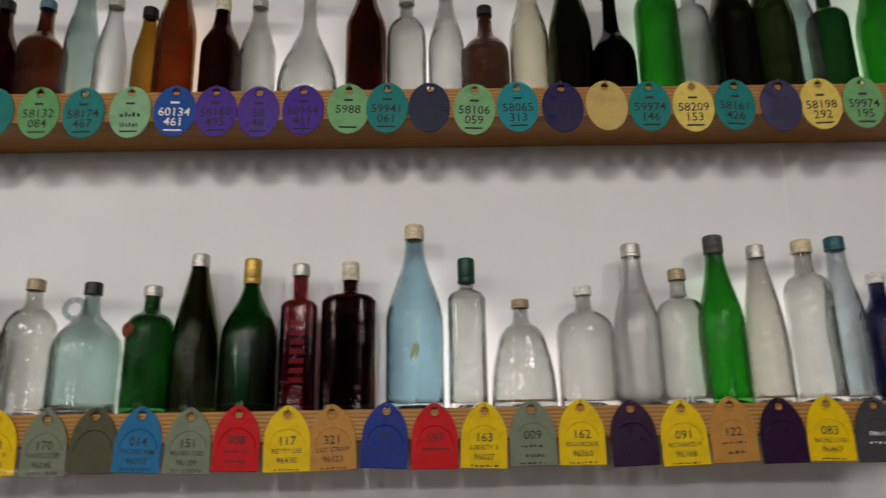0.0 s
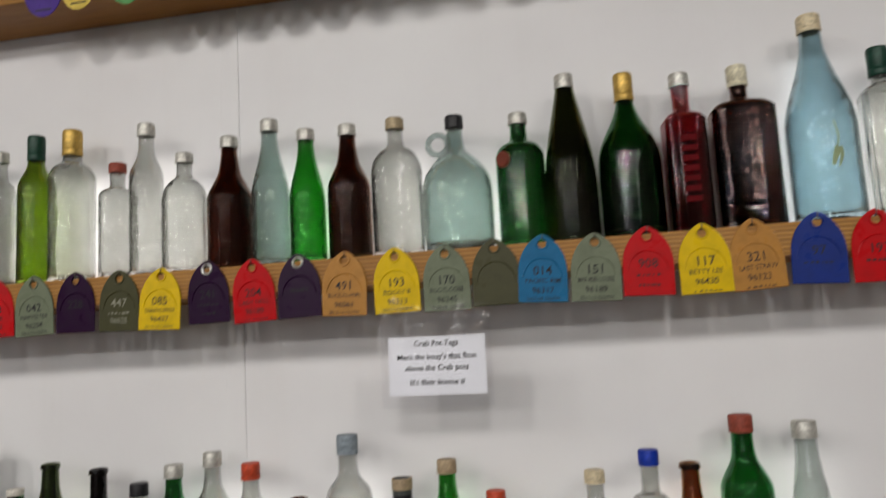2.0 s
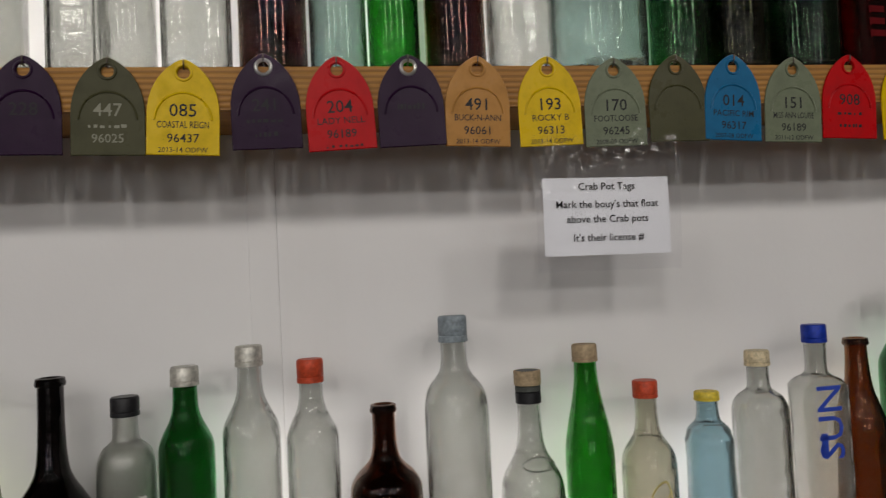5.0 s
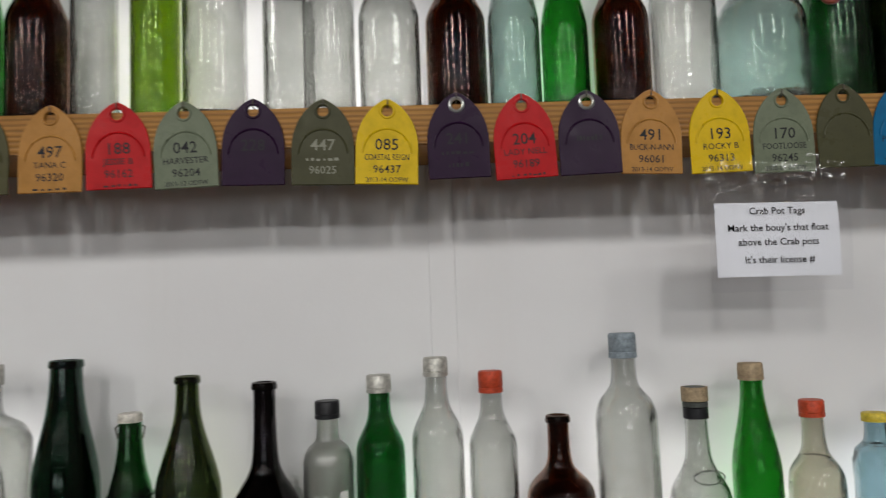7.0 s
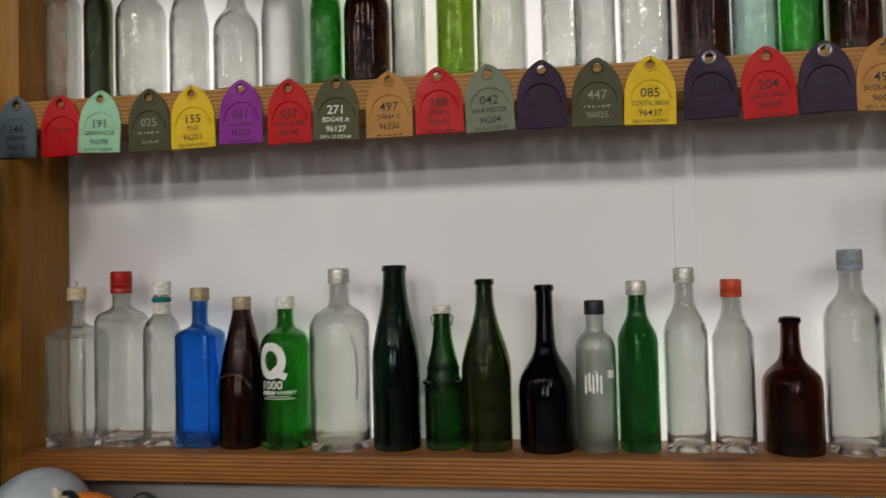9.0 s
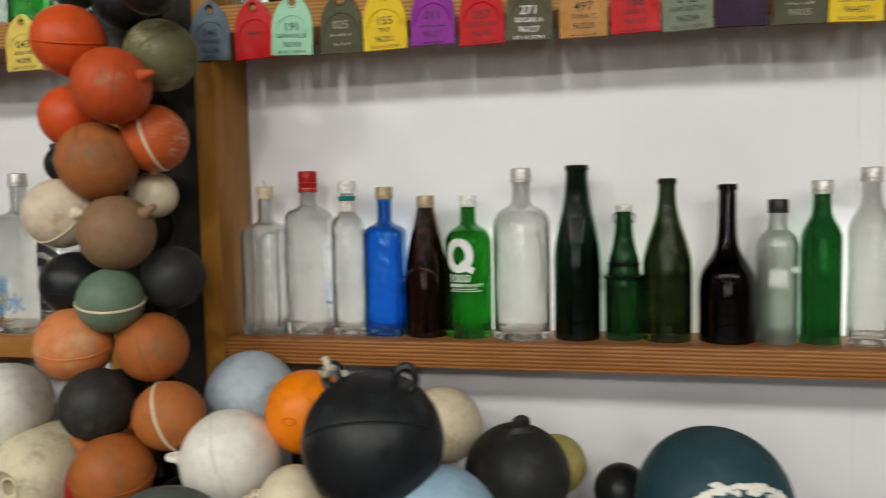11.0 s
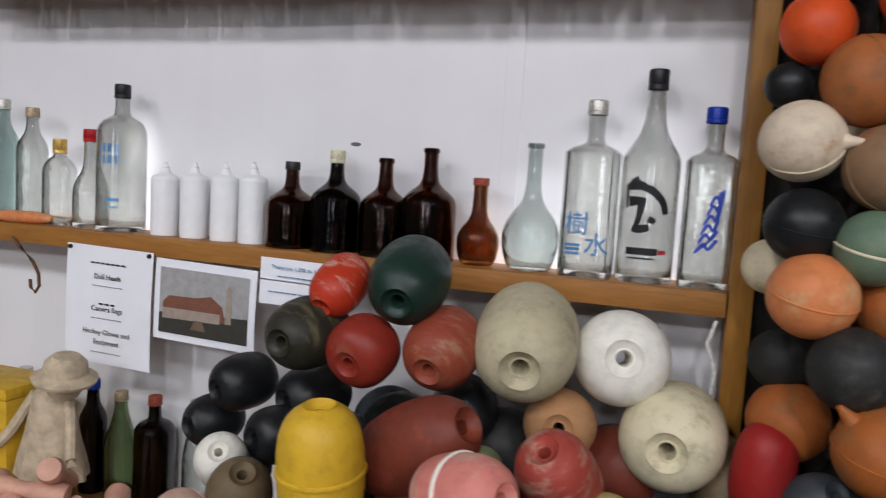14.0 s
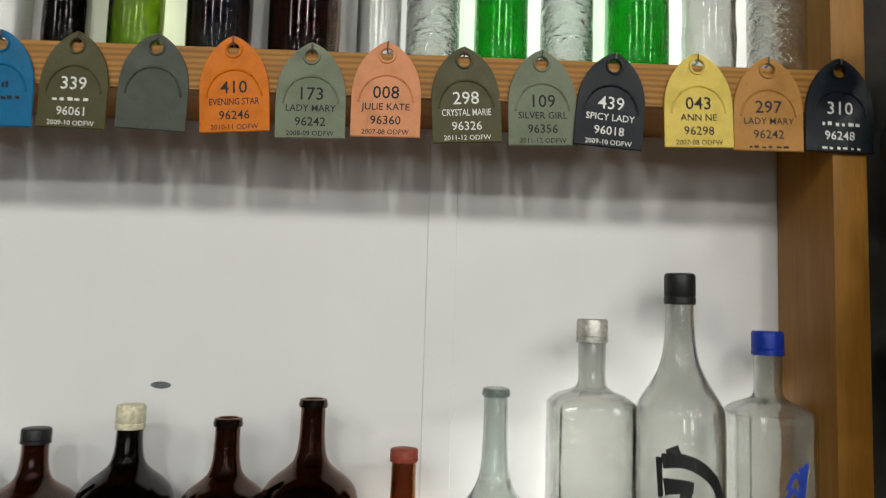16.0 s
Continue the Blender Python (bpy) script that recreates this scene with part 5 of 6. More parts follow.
barrel_float(-3.069, 1.141, 0.887, 0.066, 0.118, "maroon", "long maroon football-shaped float in the float heap", axis=(0.78, -0.34, 0.53), true=True)
barrel_float(-2.955, 1.014, 0.888, 0.053, 0.075, "pinkfloat", "pink float with a white band in the float heap", axis=(0.84, -0.47, 0.28), true=True, ridge=True)
barrel_float(-2.991, 1.220, 0.836, 0.041, 0.041, "palegreenf", "pale green float in the float heap", axis=(0,-1,0))
barrel_float(-2.857, 1.160, 0.872, 0.057, 0.081, "redworn", "scuffed red float in the float heap", axis=(-0.22, -0.66, 0.72), true=True)
barrel_float(-2.797, 1.160, 0.812, 0.046, 0.053, "oliveyellow", "olive-yellow float in the float heap", axis=(.6,-.4,.7))
barrel_float(-2.870, 0.980, 0.812, 0.067, 0.103, "whitegrey", "large off-white float in the float heap", axis=(.85,-.6,.45))
barrel_float(-2.689, 1.019, 0.848, 0.041, 0.072, "yellowworn", "worn yellow float in the float heap", axis=(0.23, -0.28, 0.93), true=True)
barrel_float(-3.025, 0.950, 0.800, 0.048, 0.050, "pinkfloat", "pale pink float with a red end in the float heap", axis=(-.15,-1,-.25), ring="redorange")
barrel_float(-3.109, 0.880, 0.752, 0.060, 0.073, "white", "white ball-ended float in the float heap", axis=(.3,-.3,1))
barrel_float(-3.243, 0.920, 0.703, 0.038, 0.048, "paleyellowf", "pale yellow float in the float heap", axis=(.4,-.4,1))
barrel_float(-3.419, 1.050, 0.720, 0.053, 0.054, "pinkgrey", "pinkish grey float in the float heap", axis=(-.3,-.6,-.7))
barrel_float(-3.349, 1.120, 0.769, 0.052, 0.059, "olivebrown", "olive-brown float in the float heap", axis=(.4,-.5,.8))
barrel_float(-3.451, 1.220, 0.768, 0.046, 0.046, "white", "white float in the float heap", axis=(.3,-.6,.5))
barrel_float(-3.175, 1.080, 0.755, 0.043, 0.036, "orangebrown", "brown-orange float in the float heap", axis=(.5,-1,0))
barrel_float(-3.239, 1.030, 0.740, 0.028, 0.057, "tanfloat", "tan float in the float heap", axis=(1,-.2,.2))
barrel_float(-2.920, 0.840, 0.775, 0.056, 0.056, "orangebrown", "orange float in the float heap", axis=(.6,-.6,.6))
barrel_float(-2.746, 0.880, 0.792, 0.049, 0.049, "maroon", "dark red float in the float heap", axis=(.3,-.8,.5))
barrel_float(-2.748, 0.980, 0.805, 0.035, 0.037, "tanpink", "tan-pink float in the float heap", axis=(0,-1,-.2))
barrel_float(-2.650, 0.900, 0.804, 0.049, 0.045, "creamgrey", "cream float in the float heap", axis=(.8,-.5,.3))
barrel_float(-3.441, 1.000, 0.683, 0.027, 0.072, "blackfloat", "long black float in the float heap", axis=(1,-.1,.1))
barrel_float(-3.351, 0.950, 0.670, 0.032, 0.074, "blackfloat", "long black float in the float heap", axis=(1,-.1,.15))
barrel_float(-2.629, 1.180, 0.820, 0.047, 0.042, "palegreenf", "pale green float in the float heap", axis=(.7,-.7,0))
barrel_float(-2.576, 1.360, 0.862, 0.047, 0.078, "redfloat", "red float standing on end in the float heap", axis=(.1,0,1))
barrel_float(-2.508, 1.330, 0.830, 0.047, 0.050, "slatefloat", "slate blue float in the float heap", axis=(.3,-.6,.6))
barrel_float(-3.387, 1.300, 0.803, 0.060, 0.057, "blackfloat", "black float in the float heap", axis=(-.4,-1,.1))
barrel_float(-3.254, 1.280, 0.818, 0.061, 0.055, "blackfloat", "black float in the float heap", axis=(.3,-1,.1))
barrel_float(-3.437, 1.270, 0.738, 0.053, 0.050, "slatefloat", "slate float in the float heap", axis=(.3,-1,.1))
barrel_float(-3.067, 1.150, 0.776, 0.060, 0.050, "maroon", "dark red float in the float heap", axis=(1,-.4,0))
barrel_float(-2.976, 1.220, 0.782, 0.057, 0.052, "blackfloat", "black float in the float heap", axis=(1,-.3,0))
barrel_float(-2.963, 1.000, 0.760, 0.057, 0.052, "blackfloat", "black float in the float heap", axis=(1,-.4,0))
barrel_float(-3.132, 1.000, 0.711, 0.049, 0.045, "slatefloat", "slate float in the float heap", axis=(1,-.4,0))
barrel_float(-2.680, 1.300, 0.745, 0.058, 0.052, "blackfloat", "black float in the float heap", axis=(1,-.4,0))
barrel_float(-2.809, 1.120, 0.788, 0.047, 0.047, "blackfloat", "black float in the float heap", axis=(1,-.4,0))
# ball floats heaped under the main bay
ball_float(-2.313, 1.457, 1.025, 0.082, 0.082, "bluegreyf", "light blue-grey ball float in the float heap")
ball_float(-2.157, 1.342, 1.036, 0.068, 0.068, "orangefloat", "bright orange ball float in the float heap", dent=True)
ball_float(-2.269, 1.293, 0.968, 0.080, 0.080, "white", "white ball float in the float heap", seam=1, knob=(-1,-.3,.1))
ball_float(-2.265, 1.094, 0.907, 0.093, 0.093, "greengrey", "large grey-green ball float in the float heap", knob=(1,-.3,.2))
ball_float(-2.098, 1.260, 0.905, 0.057, 0.057, "cream", "cream ball float in the float heap", seam=1)
ball_float(-2.056, 1.150, 0.921, 0.046, 0.046, "beige", "beige ball float in the float heap")
ball_float(-2.188, 1.200, 0.919, 0.035, 0.035, "creamrust", "cream ball float in the float heap", knob=(.2,-.4,1))
ball_float(-2.101, 1.370, 0.944, 0.043, 0.043, "greydark", "dark grey ball float in the float heap")
ball_float(-2.354, 1.250, 0.839, 0.044, 0.044, "cream", "cream ball float in the float heap", seam=1)
ball_float(-2.051, 1.330, 1.008, 0.032, 0.032, "orangered", "orange ball float in the float heap", spike=(-1,-.2,.3))
ball_float(-2.121, 1.000, 0.911, 0.039, 0.039, "pinkgrey", "pinkish ball float in the float heap")
ball_float(-2.151, 1.020, 0.895, 0.030, 0.030, "orangered", "orange-red ball float in the float heap", spike=(0,-.5,1))
ball_float(-1.988, 1.155, 1.058, 0.094, 0.094, "blackball", "large black ball float in the float heap", lugs=True)
ball_float(-1.970, 1.520, 0.968, 0.070, 0.070, "cream", "cream ball float in the float heap", seam=1)
ball_float(-1.825, 1.400, 0.928, 0.085, 0.085, "greydark", "dark grey ball float in the float heap", knob=(.1,-.2,1))
ball_float(-1.768, 1.520, 0.906, 0.052, 0.052, "oliveyellow", "olive-cream ball float in the float heap")
ball_float(-1.904, 1.150, 0.941, 0.088, 0.088, "ltbluef", "large light blue ball float in the float heap")
ball_float(-1.530, 1.360, 0.918, 0.113, 0.113, "tealfloat", "large dark teal ball float in the float heap", paint=True)
ball_float(-2.123, 1.200, 0.951, 0.049, 0.049, "cream", "cream ball float in the float heap", knob=(-1,-.2,.2))
ball_float(-2.296, 1.320, 0.875, 0.066, 0.066, "blackfloat", "black ball float in the float heap")
ball_float(-1.658, 1.480, 0.881, 0.046, 0.046, "blackfloat", "black ball float in the float heap")
ball_float(-2.170, 1.420, 0.932, 0.049, 0.049, "blackfloat", "black ball float in the float heap")
ball_float(-2.431, 1.420, 0.815, 0.067, 0.067, "blackfloat", "black ball float in the float heap")
ball_float(-2.357, 1.450, 0.877, 0.055, 0.055, "blackfloat", "black ball float in the float heap")

# ---- marks on the bottles ----
def mark(bottle_ob, bm, material, radius, name="printed_mark", flat=False, deep=0.94, label=""):
    """Lays a flat drawing (x across, z up) on the front of a round or square bottle."""
    turn = bottle_ob.matrix_world.to_euler().z
    for v in bm.verts:
        if flat:
            v.co.y = -radius * deep - 0.0012
        else:
            a = v.co.x / radius - turn
            v.co.x, v.co.y = (radius + 0.0008) * math.sin(a), -(radius + 0.0008) * math.cos(a)
    return part(name, bm, material, bottle_ob, label, smooth=False)


def stroke(bm, pts, w0, w1=None, n=14):
    """A brush stroke: a ribbon along a soft line, from one width to another."""
    w1 = w0 if w1 is None else w1
    line = smooth_line(pts, n)
    left, right = [], []
    for i, (px, pz) in enumerate(line):
        a, c = line[max(i - 1, 0)], line[min(i + 1, n - 1)]
        d = Vector((c[0] - a[0], c[1] - a[1])).normalized()
        w = (w0 + (w1 - w0) * i / (n - 1)) / 2
        left.append(bm.verts.new((px - d.y * w, 0, pz + d.x * w)))
        right.append(bm.verts.new((px + d.y * w, 0, pz - d.x * w)))
    for i in range(n - 1):
        bm.faces.new((left[i], right[i], right[i + 1], left[i + 1]))
    return bm


def bars(bm, x, z, w, h, gap=0.0):
    n = max(2, int(w / (0.005 if gap else 0.008)))
    for i in range(n):
        x0, x1 = x - w / 2 + w * i / n, x - w / 2 + w * (i + 1 - gap) / n
        bm.faces.new([bm.verts.new(p) for p in ((x0, 0, z), (x1, 0, z), (x1, 0, z + h), (x0, 0, z + h))])
    return bm


bm = bmesh.new()
stroke(bm, [(-0.011 + 0.0195 * math.sin(a), 0.152 + 0.0245 * math.cos(a)) for a in np.linspace(0, 2 * math.pi, 17)], 0.014, n=40)
stroke(bm, [(-0.006, 0.140), (0.004, 0.130), (0.016, 0.124)], 0.012)
mark(whisky, bm, M_WINK, 0.0435, "ring_mark", label="large white ring mark")
bm = bmesh.new()
text_bm("1000", 0.021, bm, pose(-0.011, 0, 0.1035) @ UPRIGHT)
text_bm("WHISKY", 0.0095, bm, pose(0.016, 0, 0.0945) @ UPRIGHT)
bars(bars(bars(bm, -0.016, 0.0945, 0.026, 0.0062, 0.3), 0, 0.0905, 0.046, 0.0016, 0.3), 0.002, 0.0865, 0.058, 0.0016, 0.25)
mark(whisky, bm, M_WINK, 0.0435)
bm = bmesh.new()
text_bm("SUN", 0.052, bm, pose(0.004, 0, 0.150, 0, -90) @ UPRIGHT)
bars(bm, -0.024, 0.105, 0.010, 0.03)
mark(sun_bottle, bm, M_BLUEINK, 0.041, flat=True)
bm = bmesh.new()
stroke(bm, [(0.0, 0.155), (0.005, 0.13), (0.0, 0.105)], 0.002)
stroke(bm, [(-0.006, 0.085), (-0.002, 0.098), (0.004, 0.112)], 0.004, 0.012)
stroke(bm, [(0.004, 0.112), (0.007, 0.10), (0.002, 0.082)], 0.010, 0.002)
mark(leaf_bottle, bm, FLOAT["palegreenf"], 0.0575, "leaf_mark")
part("wax_seal", lathe(((0, 0.004), (0.012, 0.004), (0.014, 0.002), (0.014, -0.002), (0, -0.002)), 22, m=pose(-0.030, -0.033, 0.150, 90, 0, -40)), FLOAT["maroon"], gin_bottle, "dark red round seal")
bm = bmesh.new()
for i in range(7):
    z = 0.055 + i * 0.017
    stroke(bm, [(-0.012, z), (0.012, z)], 0.009, n=3)
    stroke(bm, [(-0.012, z + 0.004), (-0.012, z - 0.006)], 0.003, n=3)
mark(red_square, bm, M_DEEPRED, 0.0345, "raised_letters", flat=True)

bm = bmesh.new()
text_bm("\u6a39", 0.046, bm, pose(-0.016, 0, 0.084) @ UPRIGHT)
text_bm("\u6c34", 0.046, bm, pose(0.022, 0, 0.046) @ UPRIGHT)
bars(bars(bars(bm, -.022, .058, .028, .005), -.022, .050, .028, .005), -.022, .042, .028, .005)
mark(brush_blue, bm, M_STEELINK, 0.0475, flat=True, label="blue brush characters")

bm = bmesh.new()
for p, w in ((((-.040, .180), (-.039, .160), (-.038, .136)), .008), (((-.026, .192), (-.022, .184), (-.020, .176)), .016), (((-.036, .176), (-.012, .178), (.010, .168), (.028, .150), (.035, .128)), .017),
             (((-.034, .148), (-.018, .150), (-.002, .149)), .019), (((-.010, .146), (-.012, .126), (-.016, .108)), .013), (((-.023, .103), (-.010, .099), (.006, .104)), .018), (((.004, .118), (.010, .116), (.016, .112)), .013)):
    stroke(bm, p, w, w * 0.7)
mark(brush_black, bm, M_INK, 0.052, "brush_mark", label="large black brush character")
bm = bmesh.new()
bars(bars(bm, -.004, .052, .058, .013), -.004, .044, .05, .003)
mark(brush_black, bm, M_INK, 0.052)
mark(brush_black, bars(bmesh.new(), .034, .054, .016, .008), M_REDINK, 0.052)

bm = bmesh.new()
for i in range(6):
    z = 0.075 + i * 0.017
    stroke(bm, [(-.018 + i * .004, z - .012), (-.004 + i * .003, z + .006), (.004 + i * .003, z - .004), (.018, z + .014)], 0.0045, 0.006)
stroke(bm, [(-.014, .066), (.012, .10), (.024, .178)], 0.003, 0.005)
mark(script_blue, bm, M_BLUEINK, 0.0465, flat=True, label="slanted blue script")
bm = bmesh.new()
for row, wide in ((0.185, 4), (0.158, 4)):
    for i in range(wide):
        bars(bm, -.026 + i * .016, row, .0095, .020)
bars(bars(bm, .012, .070, .03, .009), .012, .055, .03, .004)
mark(raki, bm, M_STEELINK, 0.045)
bm = bmesh.new()
for i in range(5):
    bars(bm, -.018 + i * .006, .095 + .004 * (i % 2), .004, .03)
bars(bm, 0.024, .12, .012, .012)
mark(frosted, bm, M_WINK, 0.036)


# ---- rings on the caps, raised ribs and back labels ----
def neck_ring(ob, z, length, material, label="", swell=0.0026):
    """A close sleeve round the neck or cap, its lower edge at z."""
    r = ob["neck"] + swell
    part("neck_ring", lathe(((r - 0.001, z), (r, z + 0.0006), (r, z + length - 0.0006), (r - 0.001, z + length), (r - 0.003, z + length), (r - 0.003, z)), 30, closed=True), material, ob, label)


neck_ring(white_capped, 0.2555, 0.0085, TAG["teal"], "thin teal ring")
neck_ring(white_capped, 0.2340, 0.0205, CAP["porcelain"], "white paper neck band", 0.0014)
neck_ring(red_capped, 0.2900, 0.0012, CAP["gold"], "gold line", 0.0030)
neck_ring(red_capped, 0.2790, 0.0010, CAP["silver"], "", 0.0030)
neck_ring(stoppered, 0.2220, 0.0190, CAP["tan"], "pale stopper top", 0.0034)
neck_ring(stoppered, 0.1990, 0.0150, CAP["black"], "black foil band", 0.0024)
part("wire_end", tube_bm(((0, 0, 0.284), (0.001, 0, 0.292), (-0.002, -0.002, 0.298)), 0.0009, seg=6), M_STEEL, gold_square, "short bent wire")


def raised(ob, pts, y, r=0.0016):
    part("raised_rib", tube_bm([(px, y, pz) for px, pz in smooth_line(pts, 26)], r, seg=6), GLASS["aquaclear"], ob)


for k in (-1, 1):
    raised(gold_square, ((k * 0.003, 0.020), (k * 0.003, 0.100), (k * 0.003, 0.180), (k * 0.008, 0.193), (k * 0.026, 0.196), (k * 0.034, 0.182), (k * 0.034, 0.100), (k * 0.034, 0.030), (k * 0.026, 0.017), (k * 0.008, 0.014), (k * 0.003, 0.020)), -0.0410)
raised(arch_brown, ((-0.036, 0.105), (-0.022, 0.122), (0.0, 0.129), (0.022, 0.122), (0.036, 0.105)), -0.0385)
raised(stoppered, [(0.020 * math.cos(a), 0.128 + 0.009 * math.sin(a)) for a in np.linspace(0, 2 * math.pi, 13)], -0.036, 0.0012)
raised(big_clear, ((0.026, 0.195), (0.034, 0.165), (0.036, 0.120), (0.034, 0.085)), -0.0375, 0.0018)
for pts in (((-0.022, 0.040), (-0.012, 0.078), (0.004, 0.092), (0.012, 0.078), (0.016, 0.050)), ((-0.012, 0.062), (0.002, 0.066), (0.012, 0.078))):
    mark(yellowish_flask, stroke(bmesh.new(), pts, 0.0022, n=18), FLOAT["oliveyellow"], 0.036, "drawn_line")
back = bmesh.new()
for (x0, x1, z0, z1) in ((0.020, 0.037, 0.045, 0.160), (0.020, 0.037, 0.168, 0.186)):
    box_bm(x0, x1, 0.0278, 0.0284, z0, z1, 0, back)
part("back_label", back, M_PAPER, red_capped, "white paper back label")
bm = bmesh.new()
bars(bm, 0.0285, 0.050, 0.015, 0.008)
for i in range(6):
    bars(bm, 0.0285, 0.064 + i * 0.0065, 0.012, 0.003, 0.35)
for v in bm.verts:
    v.co.y = 0.0272
part("printed_mark", bm, M_STEELINK, red_capped, smooth=False)

# ---- papers ----
def film_mat():
    m = bpy.data.materials.new("clear_sleeve")
    m.use_nodes = True
    t = m.node_tree
    t.nodes.clear()
    o, tr, gl, mx, f = (t.nodes.new("ShaderNode" + k) for k in ("OutputMaterial", "BsdfTransparent", "BsdfGlossy", "MixShader", "LayerWeight"))
    f.inputs["Blend"].default_value = 0.16
    tr.inputs[0].default_value = (0.985, 0.985, 0.99, 1)
    gl.inputs["Roughness"].default_value = 0.1
    b = t.nodes.new("ShaderNodeBump")
    b.inputs["Strength"].default_value, b.inputs["Distance"].default_value = 0.8, 0.006
    t.links.new(noise_tex(t, coords(t), 18, 3), b.inputs["Height"])
    for n in (gl, f):
        t.links.new(b.outputs[0], n.inputs["Normal"])
    for a, c in ((f.outputs[0], mx.inputs[0]), (tr.outputs[0], mx.inputs[1]), (gl.outputs[0], mx.inputs[2]), (mx.outputs[0], o.inputs[0])):
        t.links.new(a, c)
    return m


M_FILM = film_mat()


def sheet_bm(w, h, thick=0.0006, curl=0.004, n=10):
    """A paper sheet hanging from its top edge, a little bowed."""
    bm = bmesh.new()
    rows = []
    for y in (0.0, thick):
        for j in range(n + 1):
            v = j / n
            rows.append([bm.verts.new((w * (i / n - 0.5), y - curl * math.sin(v * math.pi) * (0.6 + 0.4 * i / n), -h * v)) for i in range(n + 1)])
    k = n + 1
    for j in range(n):
        for i in range(n):
            bm.faces.new((rows[j][i], rows[j][i + 1], rows[j + 1][i + 1], rows[j + 1][i]))
            bm.faces.new((rows[k + j][i], rows[k + j + 1][i], rows[k + j + 1][i + 1], rows[k + j][i + 1]))
    return bm


def lines_on(thing, lines, material=None, lift=0.0052):
    bm = bmesh.new()
    for text, z, size in lines:
        m = pose(0, -lift, z) @ UPRIGHT
        if text.startswith("#"):
            w = float(text[1:])
            for i in range(max(2, int(w / 0.014))):
                n = max(2, int(w / 0.014))
                bar_bm(bm, m @ pose(-w / 2 + (i + 0.5) * w / n, 0, 0), w / n * 0.75, size * 0.32)
        else:
            text_bm(text, size, bm, m)
    part("lettering", bm, material or M_INK, thing, smooth=False)


sign = empty("paper_sign", pose(-0.811, 1.504, 1.598, 0, 0.6, 0), "white printed card sign in a clear sleeve, taped to the shelf", "sign")
part("card", sheet_bm(0.160, 0.094, curl=0.001), M_PAPER, sign)
lines_on(sign, (("Crab Pot Tags", -0.0150, 0.0125), ("Mark the bouy's that float", -0.0365, 0.0125), ("above the Crab pots", -0.0545, 0.0125), ("It's their license #", -0.0770, 0.0125)), lift=0.0021)
sl = part("sleeve", sheet_bm(0.182, 0.165, curl=0.006), M_FILM, sign, "clear glossy plastic sleeve")
sl.location = (0, -0.004, 0.052)
for k in (-0.06, 0.045):
    tape = part("tape", sheet_bm(0.022, 0.03, curl=0.002, n=4), M_FILM, sign, "strip of clear tape")
    tape.location = (k, -0.006, 0.066)

notice = empty("paper_notice", pose(-3.966, 1.5055, 1.080, 0, 1.2, 0), "white printed notice pinned to the lower shelf edge", "notice")
part("sheet", sheet_bm(0.245, 0.275), M_PAPER, notice)
lines_on(notice, (("#.10", -0.040, 0.011), ("Doll Heads", -0.075, 0.017), ("#.09", -0.092, 0.005), ("#.05", -0.135, 0.013), ("Camera Bags", -0.150, 0.017), ("#.09", -0.168, 0.005), ("Hockey Gloves and", -0.205, 0.017), ("Equipment", -0.228, 0.017), ("#.09", -0.248, 0.005)))
for k in (-0.112, 0.112):
    part("pin", lathe(((0, 0.004), (0.004, 0.004), (0.005, 0.001), (0.005, -0.002), (0, -0.002)), 12, m=pose(k, -0.003, -0.008, 90)), CAP["black"], notice)

M_PHOTO = {n: plain("print_" + n, c, 0.35, var=0.12, scale=60) for n, c in (("sky", (0.36, 0.355, 0.35)), ("roof", (0.20, 0.085, 0.055)), ("wall", (0.34, 0.28, 0.23)), ("dark", (0.05, 0.048, 0.04)), ("hill", (0.16, 0.11, 0.08)))}
photo = empty("photo_print", pose(-3.705, 1.5055, 1.066, 0, 1.5, 0), "colour photo print of a red-roofed house and lighthouse, white border", "photo")
part("border", sheet_bm(0.262, 0.182, curl=0.003), M_PAPER, photo)


def flat_shape(pts, material, y):
    bm = bmesh.new()
    bm.faces.new([bm.verts.new((px, y, pz)) for px, pz in pts])
    part("printed_shape", bm, material, photo, smooth=False)


flat_shape(((-.115, -.018), (.115, -.018), (.115, -.165), (-.115, -.165)), M_PHOTO["sky"], -.0040)
flat_shape(((-.115, -.120), (-.04, -.115), (.115, -.108), (.115, -.165), (-.115, -.165)), M_PHOTO["dark"], -.0043)
flat_shape(((-.105, -.095), (-.09, -.080), (-.02, -.078), (.02, -.070), (.05, -.090), (.06, -.125), (-.105, -.130)), M_PHOTO["roof"], -.0046)
flat_shape(((-.105, -.108), (.045, -.106), (.045, -.128), (-.105, -.132)), M_PHOTO["wall"], -.0049)
flat_shape(((.058, -.125), (.060, -.055), (.057, -.050), (.066, -.040), (.075, -.050), (.072, -.055), (.074, -.125)), M_PHOTO["wall"], -.0050)
flat_shape(((-.03, -.150), (-.02, -.128), (.0, -.128), (.01, -.150)), M_PHOTO["hill"], -.0052)
note = empty("paper_note", pose(-3.475, 1.5055, 1.094, 0, 1.0, 0), "two small white printed slips pinned to the shelf edge", "note")
part("slip", sheet_bm(0.185, 0.046, curl=0.001, n=4), M_PAPER, note)
low = part("slip", sheet_bm(0.185, 0.050, curl=0.001, n=4), M_PAPER, note)
low.location = (0, 0.0, -0.049)
lines_on(note, (("There are 1,200 to 1,500", -0.022, 0.0125), ("#.10", -0.038, 0.007), ("#.14", -0.072, 0.007)), M_STEELINK)

